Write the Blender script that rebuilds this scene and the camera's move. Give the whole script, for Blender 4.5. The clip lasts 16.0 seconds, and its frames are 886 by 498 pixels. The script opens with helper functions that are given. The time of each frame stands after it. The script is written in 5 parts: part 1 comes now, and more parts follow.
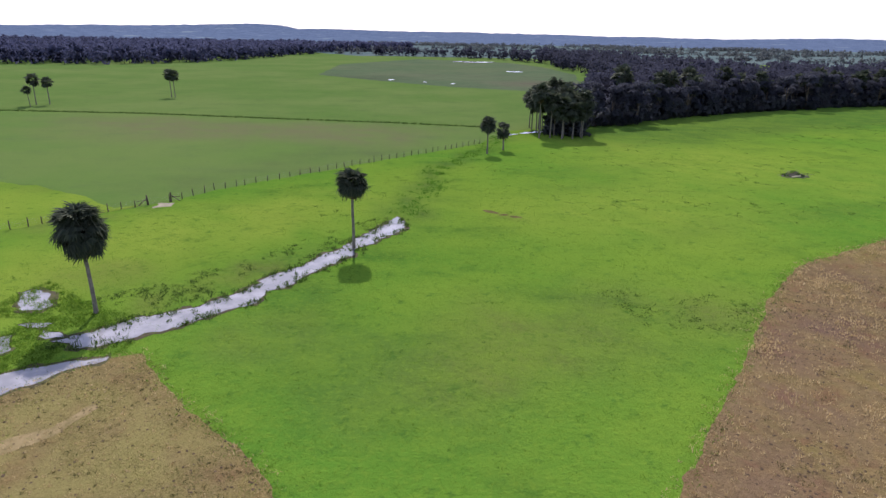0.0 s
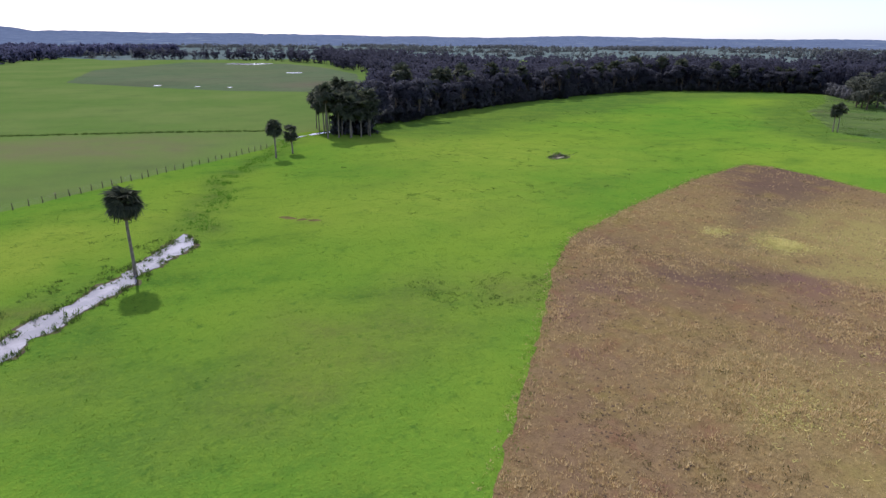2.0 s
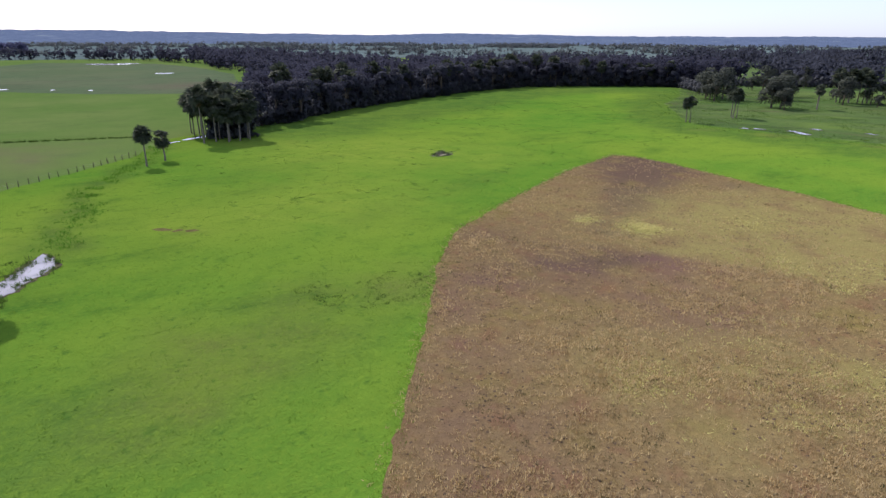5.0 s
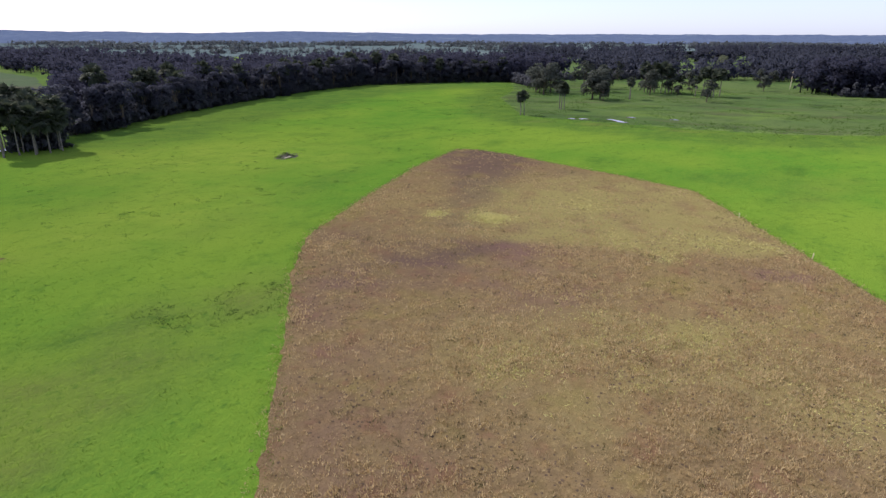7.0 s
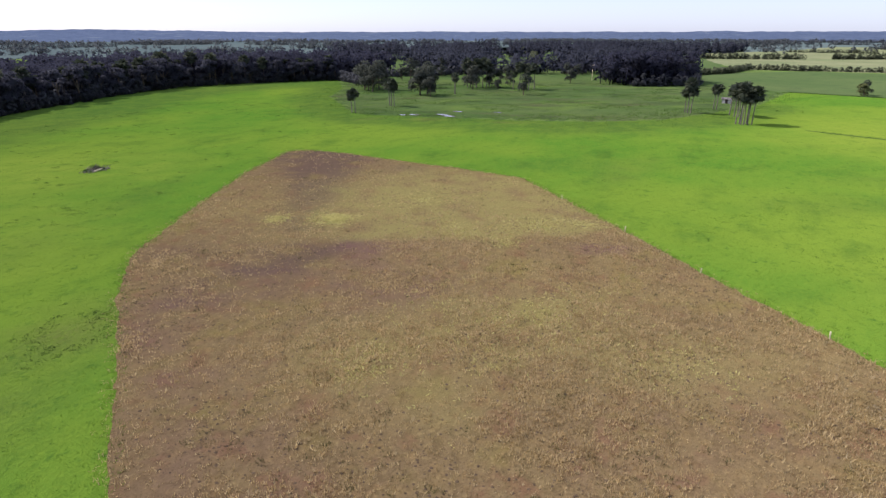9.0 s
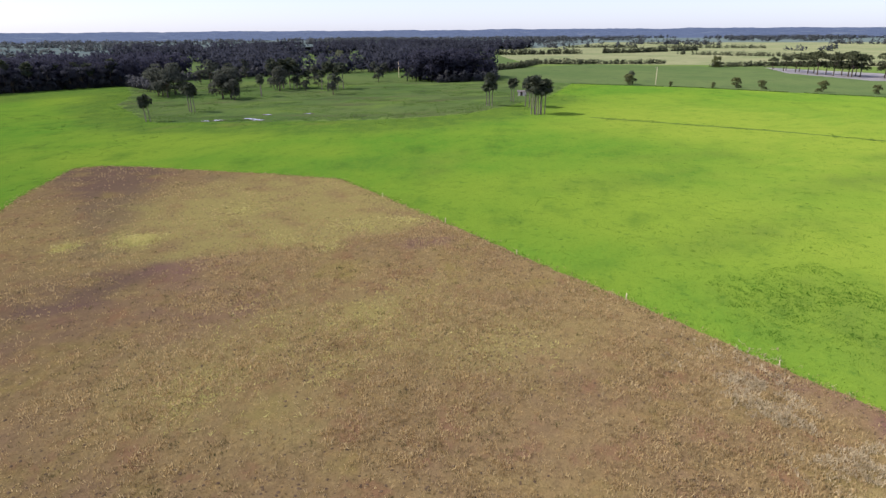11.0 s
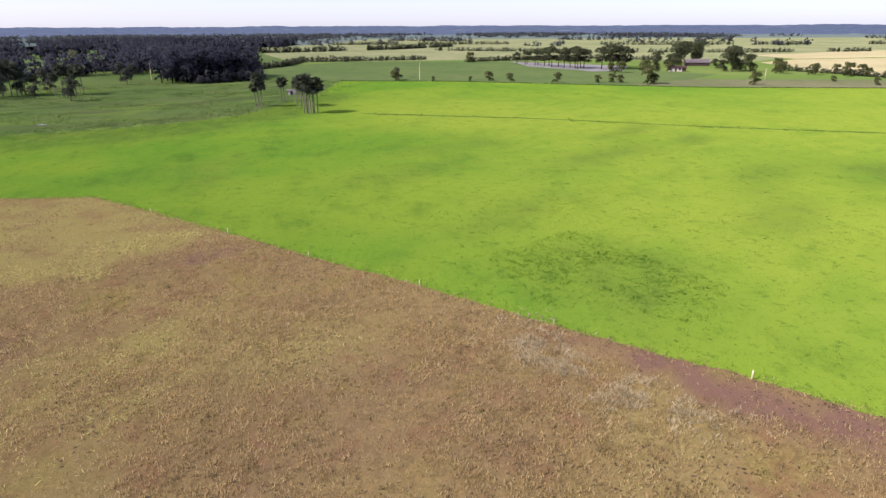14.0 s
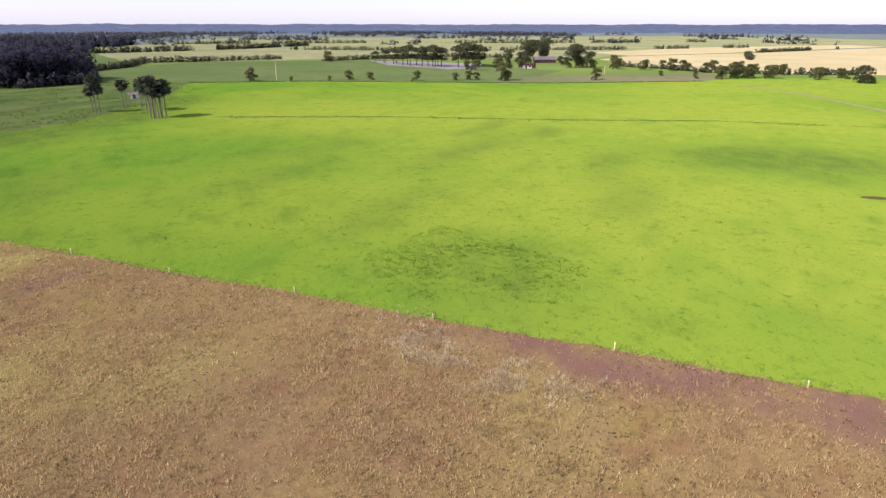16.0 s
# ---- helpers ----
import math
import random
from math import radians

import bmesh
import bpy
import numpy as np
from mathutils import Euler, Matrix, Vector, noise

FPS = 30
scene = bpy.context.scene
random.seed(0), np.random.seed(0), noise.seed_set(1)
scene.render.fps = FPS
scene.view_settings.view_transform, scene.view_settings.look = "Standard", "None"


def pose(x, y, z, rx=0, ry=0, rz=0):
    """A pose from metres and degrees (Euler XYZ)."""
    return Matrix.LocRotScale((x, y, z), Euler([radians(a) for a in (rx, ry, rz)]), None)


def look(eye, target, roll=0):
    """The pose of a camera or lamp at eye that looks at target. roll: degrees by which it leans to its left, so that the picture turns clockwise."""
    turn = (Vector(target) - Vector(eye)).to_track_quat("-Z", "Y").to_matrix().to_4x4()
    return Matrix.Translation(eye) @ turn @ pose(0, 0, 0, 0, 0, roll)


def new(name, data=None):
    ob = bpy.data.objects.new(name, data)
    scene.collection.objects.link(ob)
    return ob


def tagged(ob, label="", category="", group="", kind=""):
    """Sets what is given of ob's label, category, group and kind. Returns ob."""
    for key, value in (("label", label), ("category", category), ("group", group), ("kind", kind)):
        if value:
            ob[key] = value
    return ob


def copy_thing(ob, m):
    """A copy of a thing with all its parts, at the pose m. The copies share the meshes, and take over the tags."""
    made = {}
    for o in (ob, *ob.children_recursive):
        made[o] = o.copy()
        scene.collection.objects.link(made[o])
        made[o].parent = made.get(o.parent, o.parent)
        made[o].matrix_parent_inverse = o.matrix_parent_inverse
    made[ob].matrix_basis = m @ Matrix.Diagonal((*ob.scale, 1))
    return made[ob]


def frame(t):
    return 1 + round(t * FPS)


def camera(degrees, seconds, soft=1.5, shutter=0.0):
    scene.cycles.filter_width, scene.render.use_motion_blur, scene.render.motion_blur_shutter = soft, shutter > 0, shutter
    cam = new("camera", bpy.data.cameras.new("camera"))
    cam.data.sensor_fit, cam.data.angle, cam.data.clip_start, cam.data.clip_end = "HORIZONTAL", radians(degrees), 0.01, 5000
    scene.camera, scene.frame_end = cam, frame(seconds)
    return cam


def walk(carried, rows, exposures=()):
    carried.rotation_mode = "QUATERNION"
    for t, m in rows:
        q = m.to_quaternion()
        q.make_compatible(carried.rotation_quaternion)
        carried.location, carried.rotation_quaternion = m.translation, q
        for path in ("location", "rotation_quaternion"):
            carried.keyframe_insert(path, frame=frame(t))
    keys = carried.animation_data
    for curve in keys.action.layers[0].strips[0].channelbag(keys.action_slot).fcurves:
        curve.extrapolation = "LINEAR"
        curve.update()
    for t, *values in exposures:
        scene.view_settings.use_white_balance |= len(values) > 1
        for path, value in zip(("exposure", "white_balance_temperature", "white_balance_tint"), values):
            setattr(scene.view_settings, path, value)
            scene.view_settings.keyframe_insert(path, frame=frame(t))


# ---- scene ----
from mathutils import geometry

# ---- camera: a drone that hovers and turns to the right ----
cam = camera(73.46, 16.0, soft=1.4)
FLIGHT = [  # seconds, x, y, z, tilt, lean, heading
    (0, 0.00, 0.00, 31.45, 70.26, 0.96, 0.00),
    (0.5, 0.13, 0.08, 31.43, 70.30, 0.89, -2.00),
    (1, 0.21, 0.36, 31.44, 70.37, 0.75, -7.91),
    (1.5, 0.17, 0.59, 31.36, 70.42, 0.47, -14.59),
    (2, 0.20, 0.72, 31.28, 70.48, 0.34, -19.90),
    (2.5, 0.14, 0.88, 31.26, 70.43, 0.10, -24.01),
    (3, -0.04, 0.92, 31.21, 70.43, 0.04, -26.75),
    (3.2, -0.11, 0.90, 31.21, 70.41, 0.07, -27.70),
    (5.3, 1.28, -1.20, 32.16, 70.28, 0.20, -31.73),
    (5.5, 1.32, -1.19, 32.17, 70.30, 0.11, -32.95),
    (6, 1.53, -1.08, 32.13, 70.28, 0.09, -36.95),
    (6.5, 1.64, -0.91, 32.16, 70.17, 0.24, -41.37),
    (7, 1.71, -0.60, 32.04, 70.17, 0.18, -45.15),
    (7.5, 1.76, -0.38, 31.91, 70.15, 0.07, -48.51),
    (8, 1.69, -0.26, 31.91, 70.14, 0.06, -52.34),
    (8.5, 1.54, -0.31, 32.00, 70.02, 0.04, -56.43),
    (9, 1.51, -0.34, 32.10, 69.99, -0.00, -61.06),
    (9.2, 1.53, -0.37, 32.13, 69.99, 0.07, -62.96),
    (11.3, 2.04, -0.38, 32.27, 69.76, -0.43, -80.86),
    (11.5, 1.97, -0.37, 32.29, 69.71, -0.39, -82.31),
    (12, 1.84, -0.35, 32.32, 69.65, -0.35, -85.99),
    (12.5, 1.82, -0.30, 32.36, 69.58, -0.32, -89.78),
    (13, 1.85, -0.32, 32.40, 69.54, -0.31, -93.51),
    (13.5, 1.82, -0.26, 32.43, 69.51, -0.26, -96.96),
    (14, 1.83, -0.21, 32.45, 69.48, -0.28, -99.91),
    (14.5, 1.85, -0.13, 32.50, 69.45, -0.19, -102.71),
    (15, 1.87, -0.07, 32.53, 69.40, -0.15, -105.83),
    (15.5, 1.81, -0.04, 32.55, 69.39, -0.11, -109.12),
    (16, 1.81, -0.00, 32.56, 69.33, -0.05, -112.96),
]
EXPOSURES = [(0.0, 0.84, 6250, 17), (3.0, 0.80, 6250, 17), (5.5, 0.78, 6300, 16), (7.5, 0.76, 6300, 18), (9.0, 0.76, 6400, 17), (12.0, 0.80, 6650, 16), (14.0, 0.83, 6780, 20), (16.0, 0.88, 6900, 25)]
walk(cam, [(t, pose(x, y, z, tilt, 0, head) @ pose(0, 0, 0, 0, 0, lean)) for t, x, y, z, tilt, lean, head in FLIGHT], EXPOSURES)

# ---- light: high hazy sky and a sun ahead of the first heading ----
SUN_HEIGHT, SUN_TURN = radians(44), radians(-8)
world = bpy.data.worlds.new("sky")
scene.world = world
world.use_nodes = True
wn, wl = world.node_tree.nodes, world.node_tree.links
sky = wn.new("ShaderNodeTexSky")
sky.sky_type, sky.sun_disc = "NISHITA", False
sky.sun_elevation, sky.sun_rotation = SUN_HEIGHT, SUN_TURN
sky.air_density, sky.dust_density, sky.ozone_density, sky.altitude = 0.7, 0.9, 3.0, 60
background = wn["Background"]
background.inputs["Strength"].default_value = 0.06
wl.new(sky.outputs["Color"], background.inputs["Color"])
veil = wn.new("ShaderNodeBackground")  # thin high cloud over the whole sky
veil.inputs["Color"].default_value, veil.inputs["Strength"].default_value = (0.82, 0.87, 1.07, 1.0), 0.33
both = wn.new("ShaderNodeAddShader")
wl.new(background.outputs[0], both.inputs[0])
wl.new(veil.outputs[0], both.inputs[1])
wl.new(both.outputs[0], wn["World Output"].inputs["Surface"])
sun = new("sun", bpy.data.lights.new("sun", "SUN"))
sun.data.energy, sun.data.angle, sun.data.color = 3.95, radians(0.6), (1.0, 0.93, 0.82)
sun.matrix_world = look((300 * math.cos(SUN_HEIGHT) * math.sin(SUN_TURN), 300 * math.cos(SUN_HEIGHT) * math.cos(SUN_TURN), 300 * math.sin(SUN_HEIGHT)), (0, 0, 0))


# ---- materials ----
class Nodes:
    """A node material under construction."""

    def __init__(self, name):
        self.mat = bpy.data.materials.new(name)
        self.mat.use_nodes = True
        self.tree = self.mat.node_tree
        self.bsdf = self.tree.nodes["Principled BSDF"]
        self.where = self.add("ShaderNodeTexCoord").outputs["Object"]

    def add(self, kind, **values):
        node = self.tree.nodes.new(kind)
        for key, value in values.items():
            node.inputs[key].default_value = value
        return node

    def link(self, a, b):
        self.tree.links.new(a, b)

    def noise(self, scale, detail=4.0, rough=0.6, stretch=None):
        node = self.add("ShaderNodeTexNoise", Scale=scale, Detail=detail, Roughness=rough)
        if stretch:
            m = self.add("ShaderNodeMapping")
            m.inputs["Scale"].default_value = stretch
            self.link(self.where, m.inputs["Vector"])
            self.link(m.outputs["Vector"], node.inputs["Vector"])
        else:
            self.link(self.where, node.inputs["Vector"])
        return node.outputs["Fac"]

    def step(self, fac, lo, hi):
        node = self.add("ShaderNodeMapRange")
        node.interpolation_type = "SMOOTHSTEP"
        node.inputs["From Min"].default_value, node.inputs["From Max"].default_value = lo, hi
        self.link(fac, node.inputs["Value"])
        return node.outputs["Result"]

    def times(self, a, factor):
        node = self.add("ShaderNodeMath")
        node.operation = "MULTIPLY"
        self.link(a, node.inputs[0])
        if isinstance(factor, (int, float)):
            node.inputs[1].default_value = factor
        else:
            self.link(factor, node.inputs[1])
        return node.outputs["Value"]

    def mix(self, fac, a, b, kind="MIX"):
        node = self.tree.nodes.new("ShaderNodeMix")
        node.data_type, node.blend_type = "RGBA", kind
        for sock, value in ((node.inputs[0], fac), (node.inputs[6], a), (node.inputs[7], b)):
            if isinstance(value, (int, float)):
                sock.default_value = value
            elif isinstance(value, tuple):
                sock.default_value = (*value, 1.0)
            else:
                self.link(value, sock)
        return node.outputs[2]

    def attribute(self, name):
        node = self.tree.nodes.new("ShaderNodeAttribute")
        node.attribute_name = name
        sep = self.tree.nodes.new("ShaderNodeSeparateColor")
        self.link(node.outputs["Color"], sep.inputs["Color"])
        return sep.outputs

    def done(self, color, rough=0.8, bump=None, height=0.1, distance=0.2, specular=0.2):
        if isinstance(color, tuple):
            self.bsdf.inputs["Base Color"].default_value = (*color, 1.0)
        else:
            self.link(color, self.bsdf.inputs["Base Color"])
        self.bsdf.inputs["Roughness"].default_value = rough
        self.bsdf.inputs["Specular IOR Level"].default_value = specular
        if bump is not None:
            node = self.add("ShaderNodeBump", Strength=height, Distance=distance)
            self.link(bump, node.inputs["Height"])
            self.link(node.outputs["Normal"], self.bsdf.inputs["Normal"])
        return self.mat


def pasture_material(name, fresh, dry, dark, patch=0.5, weeds=0.5, drift=None):
    """Grass cover seen from above: broad drifts, patches of a few metres and tufts."""
    n = Nodes(name)
    c = n.mix(n.step(n.noise(0.013, 3), 0.36, 0.66), fresh, dry)
    c = n.mix(n.times(n.step(n.noise(0.05, 5, 0.65, (1.0, 1.6, 1.0)), 0.48, 0.78), patch), c, dark)
    if drift:
        held = n.attribute("drift")
        for k in (1, 0, 2):
            c = n.mix(n.times(held[k], 0.85 if k else 0.7), c, drift[k])
    c = n.mix(n.times(n.step(n.noise(0.11, 5, 0.7, (1.0, 1.4, 1.0)), 0.40, 0.62), 0.30), c, dry)
    c = n.mix(n.times(n.step(n.noise(0.16, 6, 0.7), 0.54, 0.78), weeds), c, dark)
    c = n.mix(n.times(n.step(n.noise(0.45, 5, 0.75), 0.55, 0.70), weeds), c, dark)
    c = n.mix(n.times(n.step(n.noise(0.55, 4, 0.7), 0.64, 0.72), weeds), c, tuple(v * 0.55 for v in dark))
    c = n.mix(n.times(n.step(n.noise(1.5, 4, 0.7), 0.45, 0.70), 0.45), c, dry)
    c = n.mix(n.times(n.step(n.noise(4.0, 3, 0.7), 0.55, 0.72), 0.30), c, dark)
    n.bsdf.inputs["Diffuse Roughness"].default_value = 0.5
    swell = n.add("ShaderNodeBump", Strength=0.22, Distance=1.1)  # uneven, trodden ground
    n.link(n.noise(0.24, 4, 0.6), swell.inputs["Height"])
    mat = n.done(c, 1.0, n.noise(1.8, 5, 0.75), 0.75, 0.25, 0.0)
    n.link(swell.outputs["Normal"], n.bsdf.inputs["Normal"].links[0].from_node.inputs["Normal"])
    return mat


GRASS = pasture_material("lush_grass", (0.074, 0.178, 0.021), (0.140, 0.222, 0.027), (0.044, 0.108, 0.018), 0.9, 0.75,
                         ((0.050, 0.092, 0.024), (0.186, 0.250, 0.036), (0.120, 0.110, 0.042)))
MEADOW = pasture_material("meadow_grass", (0.086, 0.152, 0.036), (0.122, 0.172, 0.052), (0.066, 0.106, 0.036), 0.6)
GRAZED = pasture_material("grazed_grass", (0.092, 0.162, 0.038), (0.120, 0.172, 0.050), (0.080, 0.120, 0.052), 0.5, 0.4, ((0.142, 0.118, 0.076), (0.120, 0.170, 0.050), (0.080, 0.070, 0.050)))
MARSH = pasture_material("wet_meadow", (0.082, 0.122, 0.064), (0.108, 0.132, 0.074), (0.052, 0.070, 0.044), 0.7, 0.6, ((0.120, 0.085, 0.075), (0.10, 0.13, 0.06), (0.05, 0.06, 0.04)))
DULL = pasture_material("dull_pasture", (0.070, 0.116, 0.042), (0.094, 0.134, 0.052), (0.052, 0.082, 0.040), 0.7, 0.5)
BOG = pasture_material("boggy_grass", (0.060, 0.110, 0.032), (0.088, 0.126, 0.044), (0.034, 0.058, 0.026), 0.85, 0.8,
                       ((0.030, 0.046, 0.024), (0.105, 0.165, 0.036), (0.085, 0.080, 0.046)))
DITCH_GRASS = pasture_material("ditch_grass", (0.052, 0.108, 0.024), (0.078, 0.130, 0.030), (0.036, 0.072, 0.022), 0.6, 0.5)
FALLOW = pasture_material("pale_pasture", (0.150, 0.186, 0.092), (0.215, 0.228, 0.130), (0.080, 0.106, 0.054), 0.6)
TAN = pasture_material("ripe_tan_field", (0.295, 0.268, 0.155), (0.345, 0.318, 0.195), (0.220, 0.205, 0.110), 0.4, 0.3)
YARD = pasture_material("trodden_yard", (0.100, 0.120, 0.060), (0.140, 0.142, 0.084), (0.074, 0.084, 0.052), 0.8, 0.6)
# Bluish grey stands for haze over the far pastures, put into the grass colour.
HAZED_DISTANT = pasture_material("hazed_distant_pasture", (0.080, 0.118, 0.124), (0.122, 0.156, 0.150), (0.054, 0.078, 0.088), 0.7, 0.3)


def stubble_material():
    """Mown dry pasture: tan litter, reddish earth, olive regrowth, with drifts held by the mesh."""
    n = Nodes("mown_stubble")
    drift = n.attribute("drift")
    c = n.mix(n.step(n.noise(0.045, 4, 0.6), 0.38, 0.64), (0.168, 0.122, 0.064), (0.196, 0.150, 0.069))
    c = n.mix(n.times(n.step(n.noise(0.11, 5, 0.65), 0.50, 0.70), 0.6), c, (0.172, 0.148, 0.043))
    c = n.mix(n.times(n.step(n.noise(0.6, 4, 0.7), 0.45, 0.70), 0.5), c, (0.235, 0.162, 0.069))
    c = n.mix(n.times(n.step(n.noise(1.5, 4, 0.75), 0.52, 0.70), 0.6), c, (0.300, 0.226, 0.105))
    c = n.mix(n.times(n.step(n.noise(0.2, 4, 0.7), 0.50, 0.68), 0.7), c, (0.166, 0.092, 0.054))
    c = n.mix(n.times(n.step(n.noise(2.2, 3, 0.7), 0.56, 0.68), 0.5), c, (0.100, 0.068, 0.034))
    c = n.mix(n.times(n.step(n.noise(0.9, 3, 0.6), 0.50, 0.64), 0.45), c, (0.098, 0.072, 0.034))
    c = n.mix(n.times(drift[0], 0.8), c, (0.094, 0.062, 0.054))
    c = n.mix(n.times(drift[1], 0.8), c, (0.226, 0.200, 0.074))
    c = n.mix(n.times(drift[2], 0.85), c, (0.138, 0.080, 0.070))
    c = n.mix(n.times(n.step(n.noise(6.5, 3, 0.7), 0.54, 0.68), 0.65), c, (0.060, 0.043, 0.022))
    n.bsdf.inputs["Diffuse Roughness"].default_value = 0.5
    return n.done(c, 1.0, n.noise(3.0, 5, 0.8), 0.8, 0.2, 0.0)


STUBBLE = stubble_material()


def leaf_material(name, a, b, rough=0.8, through_light=0.25, gloss=0.12):
    """Leaves and blades: each its own shade, and partly lit through."""
    n = Nodes(name)
    geo = n.tree.nodes.new("ShaderNodeNewGeometry")
    c = n.mix(geo.outputs["Random Per Island"], a, b)
    c = n.mix(n.times(n.step(n.noise(0.35, 3), 0.4, 0.7), 0.5), c, tuple(v * 0.65 for v in a))
    thin = n.add("ShaderNodeBsdfTranslucent")
    n.link(c, thin.inputs["Color"])
    mixed = n.add("ShaderNodeMixShader")
    mixed.inputs[0].default_value = through_light
    n.link(n.bsdf.outputs[0], mixed.inputs[1])
    n.link(thin.outputs[0], mixed.inputs[2])
    n.link(mixed.outputs[0], n.tree.nodes["Material Output"].inputs["Surface"])
    return n.done(c, rough, specular=gloss)


LEAF = leaf_material("broad_leaf", (0.062, 0.078, 0.044), (0.108, 0.124, 0.068), 0.9, 0.45, 0.05)
# Woodland leaves are bluer than leaf green: distant haze put into their colour.
HAZED_WOOD_LEAF = leaf_material("hazed_woodland_leaf", (0.042, 0.044, 0.068), (0.052, 0.056, 0.082), 1.0, 0.5, 0.0)
# Lighter copies of the woodland leaf that paint light onto the wood's shaded front.
LIFTED_SHRUB_LEAF = leaf_material("lifted_shrub_leaf", (0.088, 0.094, 0.112), (0.118, 0.126, 0.140), 1.0, 0.55, 0.0)
LIFTED_EDGE_LEAF = leaf_material("lifted_edge_leaf", (0.062, 0.066, 0.090), (0.078, 0.084, 0.108), 1.0, 0.55, 0.0)
# Paler and bluer woodland leaves, with the haze of greater distance painted in.
HAZED_EAST_LEAF = leaf_material("grey_hazed_leaf", (0.050, 0.056, 0.078), (0.062, 0.068, 0.092), 1.0, 0.5, 0.0)
HAZED_WEST_LEAF = leaf_material("blue_hazed_leaf", (0.060, 0.066, 0.122), (0.070, 0.078, 0.138), 1.0, 0.5, 0.0)
CLEARING_LEAF = leaf_material("dark_swamp_leaf", (0.044, 0.054, 0.046), (0.078, 0.088, 0.072), 0.8, 0.4)
BUSH_LEAF = leaf_material("bush_leaf", (0.082, 0.100, 0.038), (0.150, 0.162, 0.070), 0.8, 0.5)
PALM_LEAF = leaf_material("palm_leaf", (0.036, 0.048, 0.036), (0.074, 0.086, 0.056), 0.75, 0.3, 0.08)
DEAD_LEAF = leaf_material("dry_palm_leaf", (0.090, 0.066, 0.046), (0.165, 0.125, 0.085), 0.8)
BLADE = leaf_material("grass_blade", (0.075, 0.170, 0.016), (0.140, 0.220, 0.024), 0.9, 0.5)
WEED = leaf_material("coarse_weed", (0.042, 0.088, 0.016), (0.085, 0.125, 0.030), 0.9, 0.4)
OLIVE_BLADE = leaf_material("olive_regrowth", (0.110, 0.118, 0.034), (0.165, 0.165, 0.056), 0.95, 0.5, 0.0)
DRY_WEED = leaf_material("dry_weed", (0.060, 0.062, 0.022), (0.100, 0.092, 0.038), 0.95, 0.4)
STRAW = leaf_material("dry_straw", (0.320, 0.230, 0.112), (0.620, 0.495, 0.275), 0.95, 0.45)
YELLOW_STRAW = leaf_material("yellowing_grass", (0.440, 0.410, 0.150), (0.620, 0.580, 0.260), 0.95, 0.5)
PALE_STRAW = leaf_material("bleached_straw", (0.400, 0.335, 0.215), (0.640, 0.560, 0.390), 0.95, 0.45)
# Hedge and far belt leaves are paled, their haze being part of the colour.
HAZED_HEDGE_LEAF = leaf_material("hazed_hedge_leaf", (0.084, 0.100, 0.064), (0.126, 0.142, 0.092), 0.95, 0.5, 0.0)
HAZED_FAR_LEAF = leaf_material("far_hazed_leaf", (0.074, 0.086, 0.096), (0.104, 0.116, 0.122), 1.0, 0.5, 0.0)
RICH = leaf_material("rich_grass", (0.062, 0.160, 0.018), (0.096, 0.200, 0.024), 0.95, 0.6, 0.0)
RANK = leaf_material("rank_grass", (0.055, 0.118, 0.020), (0.095, 0.160, 0.032), 0.9, 0.5)


def plain_material(name, a, b, scale, rough=0.8, bump=0.4, metal=0.0, shine=0.2):
    n = Nodes(name)
    c = n.mix(n.step(n.noise(scale, 5, 0.65), 0.35, 0.7), a, b)
    n.bsdf.inputs["Metallic"].default_value = metal
    return n.done(c, rough, n.noise(scale * 3, 4, 0.7), bump, 0.05, shine)


BARK = plain_material("bark", (0.070, 0.055, 0.042), (0.130, 0.105, 0.080), 2.0)
PALM_BARK = plain_material("palm_bark", (0.125, 0.110, 0.094), (0.215, 0.190, 0.160), 2.5)
POST_WOOD = plain_material("dark_post_wood", (0.060, 0.045, 0.035), (0.120, 0.095, 0.075), 4.0)
PALE_WOOD = plain_material("pale_post_wood", (0.520, 0.440, 0.300), (0.620, 0.540, 0.400), 4.0)
WIRE = plain_material("fence_wire", (0.20, 0.20, 0.20), (0.30, 0.29, 0.28), 8.0, 0.45, 0.1, 0.8)
EARTH = plain_material("dung_and_clods", (0.050, 0.036, 0.026), (0.100, 0.072, 0.050), 1.5, 0.95, shine=0.0)
MUD = plain_material("wet_mud", (0.050, 0.042, 0.028), (0.070, 0.075, 0.030), 0.6, 0.9, 0.5, shine=0.05)
BARE = plain_material("bare_earth", (0.070, 0.060, 0.026), (0.105, 0.096, 0.040), 0.9, 0.95, shine=0.0)
PALE_EARTH = plain_material("pale_trodden_earth", (0.150, 0.120, 0.060), (0.215, 0.165, 0.092), 1.1, 0.95, shine=0.0)
SAND = plain_material("pale_dry_mud", (0.190, 0.175, 0.130), (0.270, 0.245, 0.195), 0.8, 0.95, shine=0.0)
WHITEWASH = plain_material("whitewash", (0.560, 0.500, 0.490), (0.680, 0.620, 0.600), 1.2, 0.85, 0.2)
ROOF_TILE = plain_material("red_roof_tile", (0.085, 0.052, 0.056), (0.125, 0.078, 0.078), 1.5, 0.85)
ROOF_DARK = plain_material("weathered_roof_sheet", (0.200, 0.172, 0.195), (0.290, 0.255, 0.280), 0.7, 0.7)
BARN_BOARD = plain_material("brown_barn_board", (0.055, 0.036, 0.032), (0.085, 0.056, 0.050), 1.2)
GLASS_DARK = plain_material("dark_window_glass", (0.020, 0.022, 0.025), (0.030, 0.033, 0.036), 1.0, 0.1, 0.02)


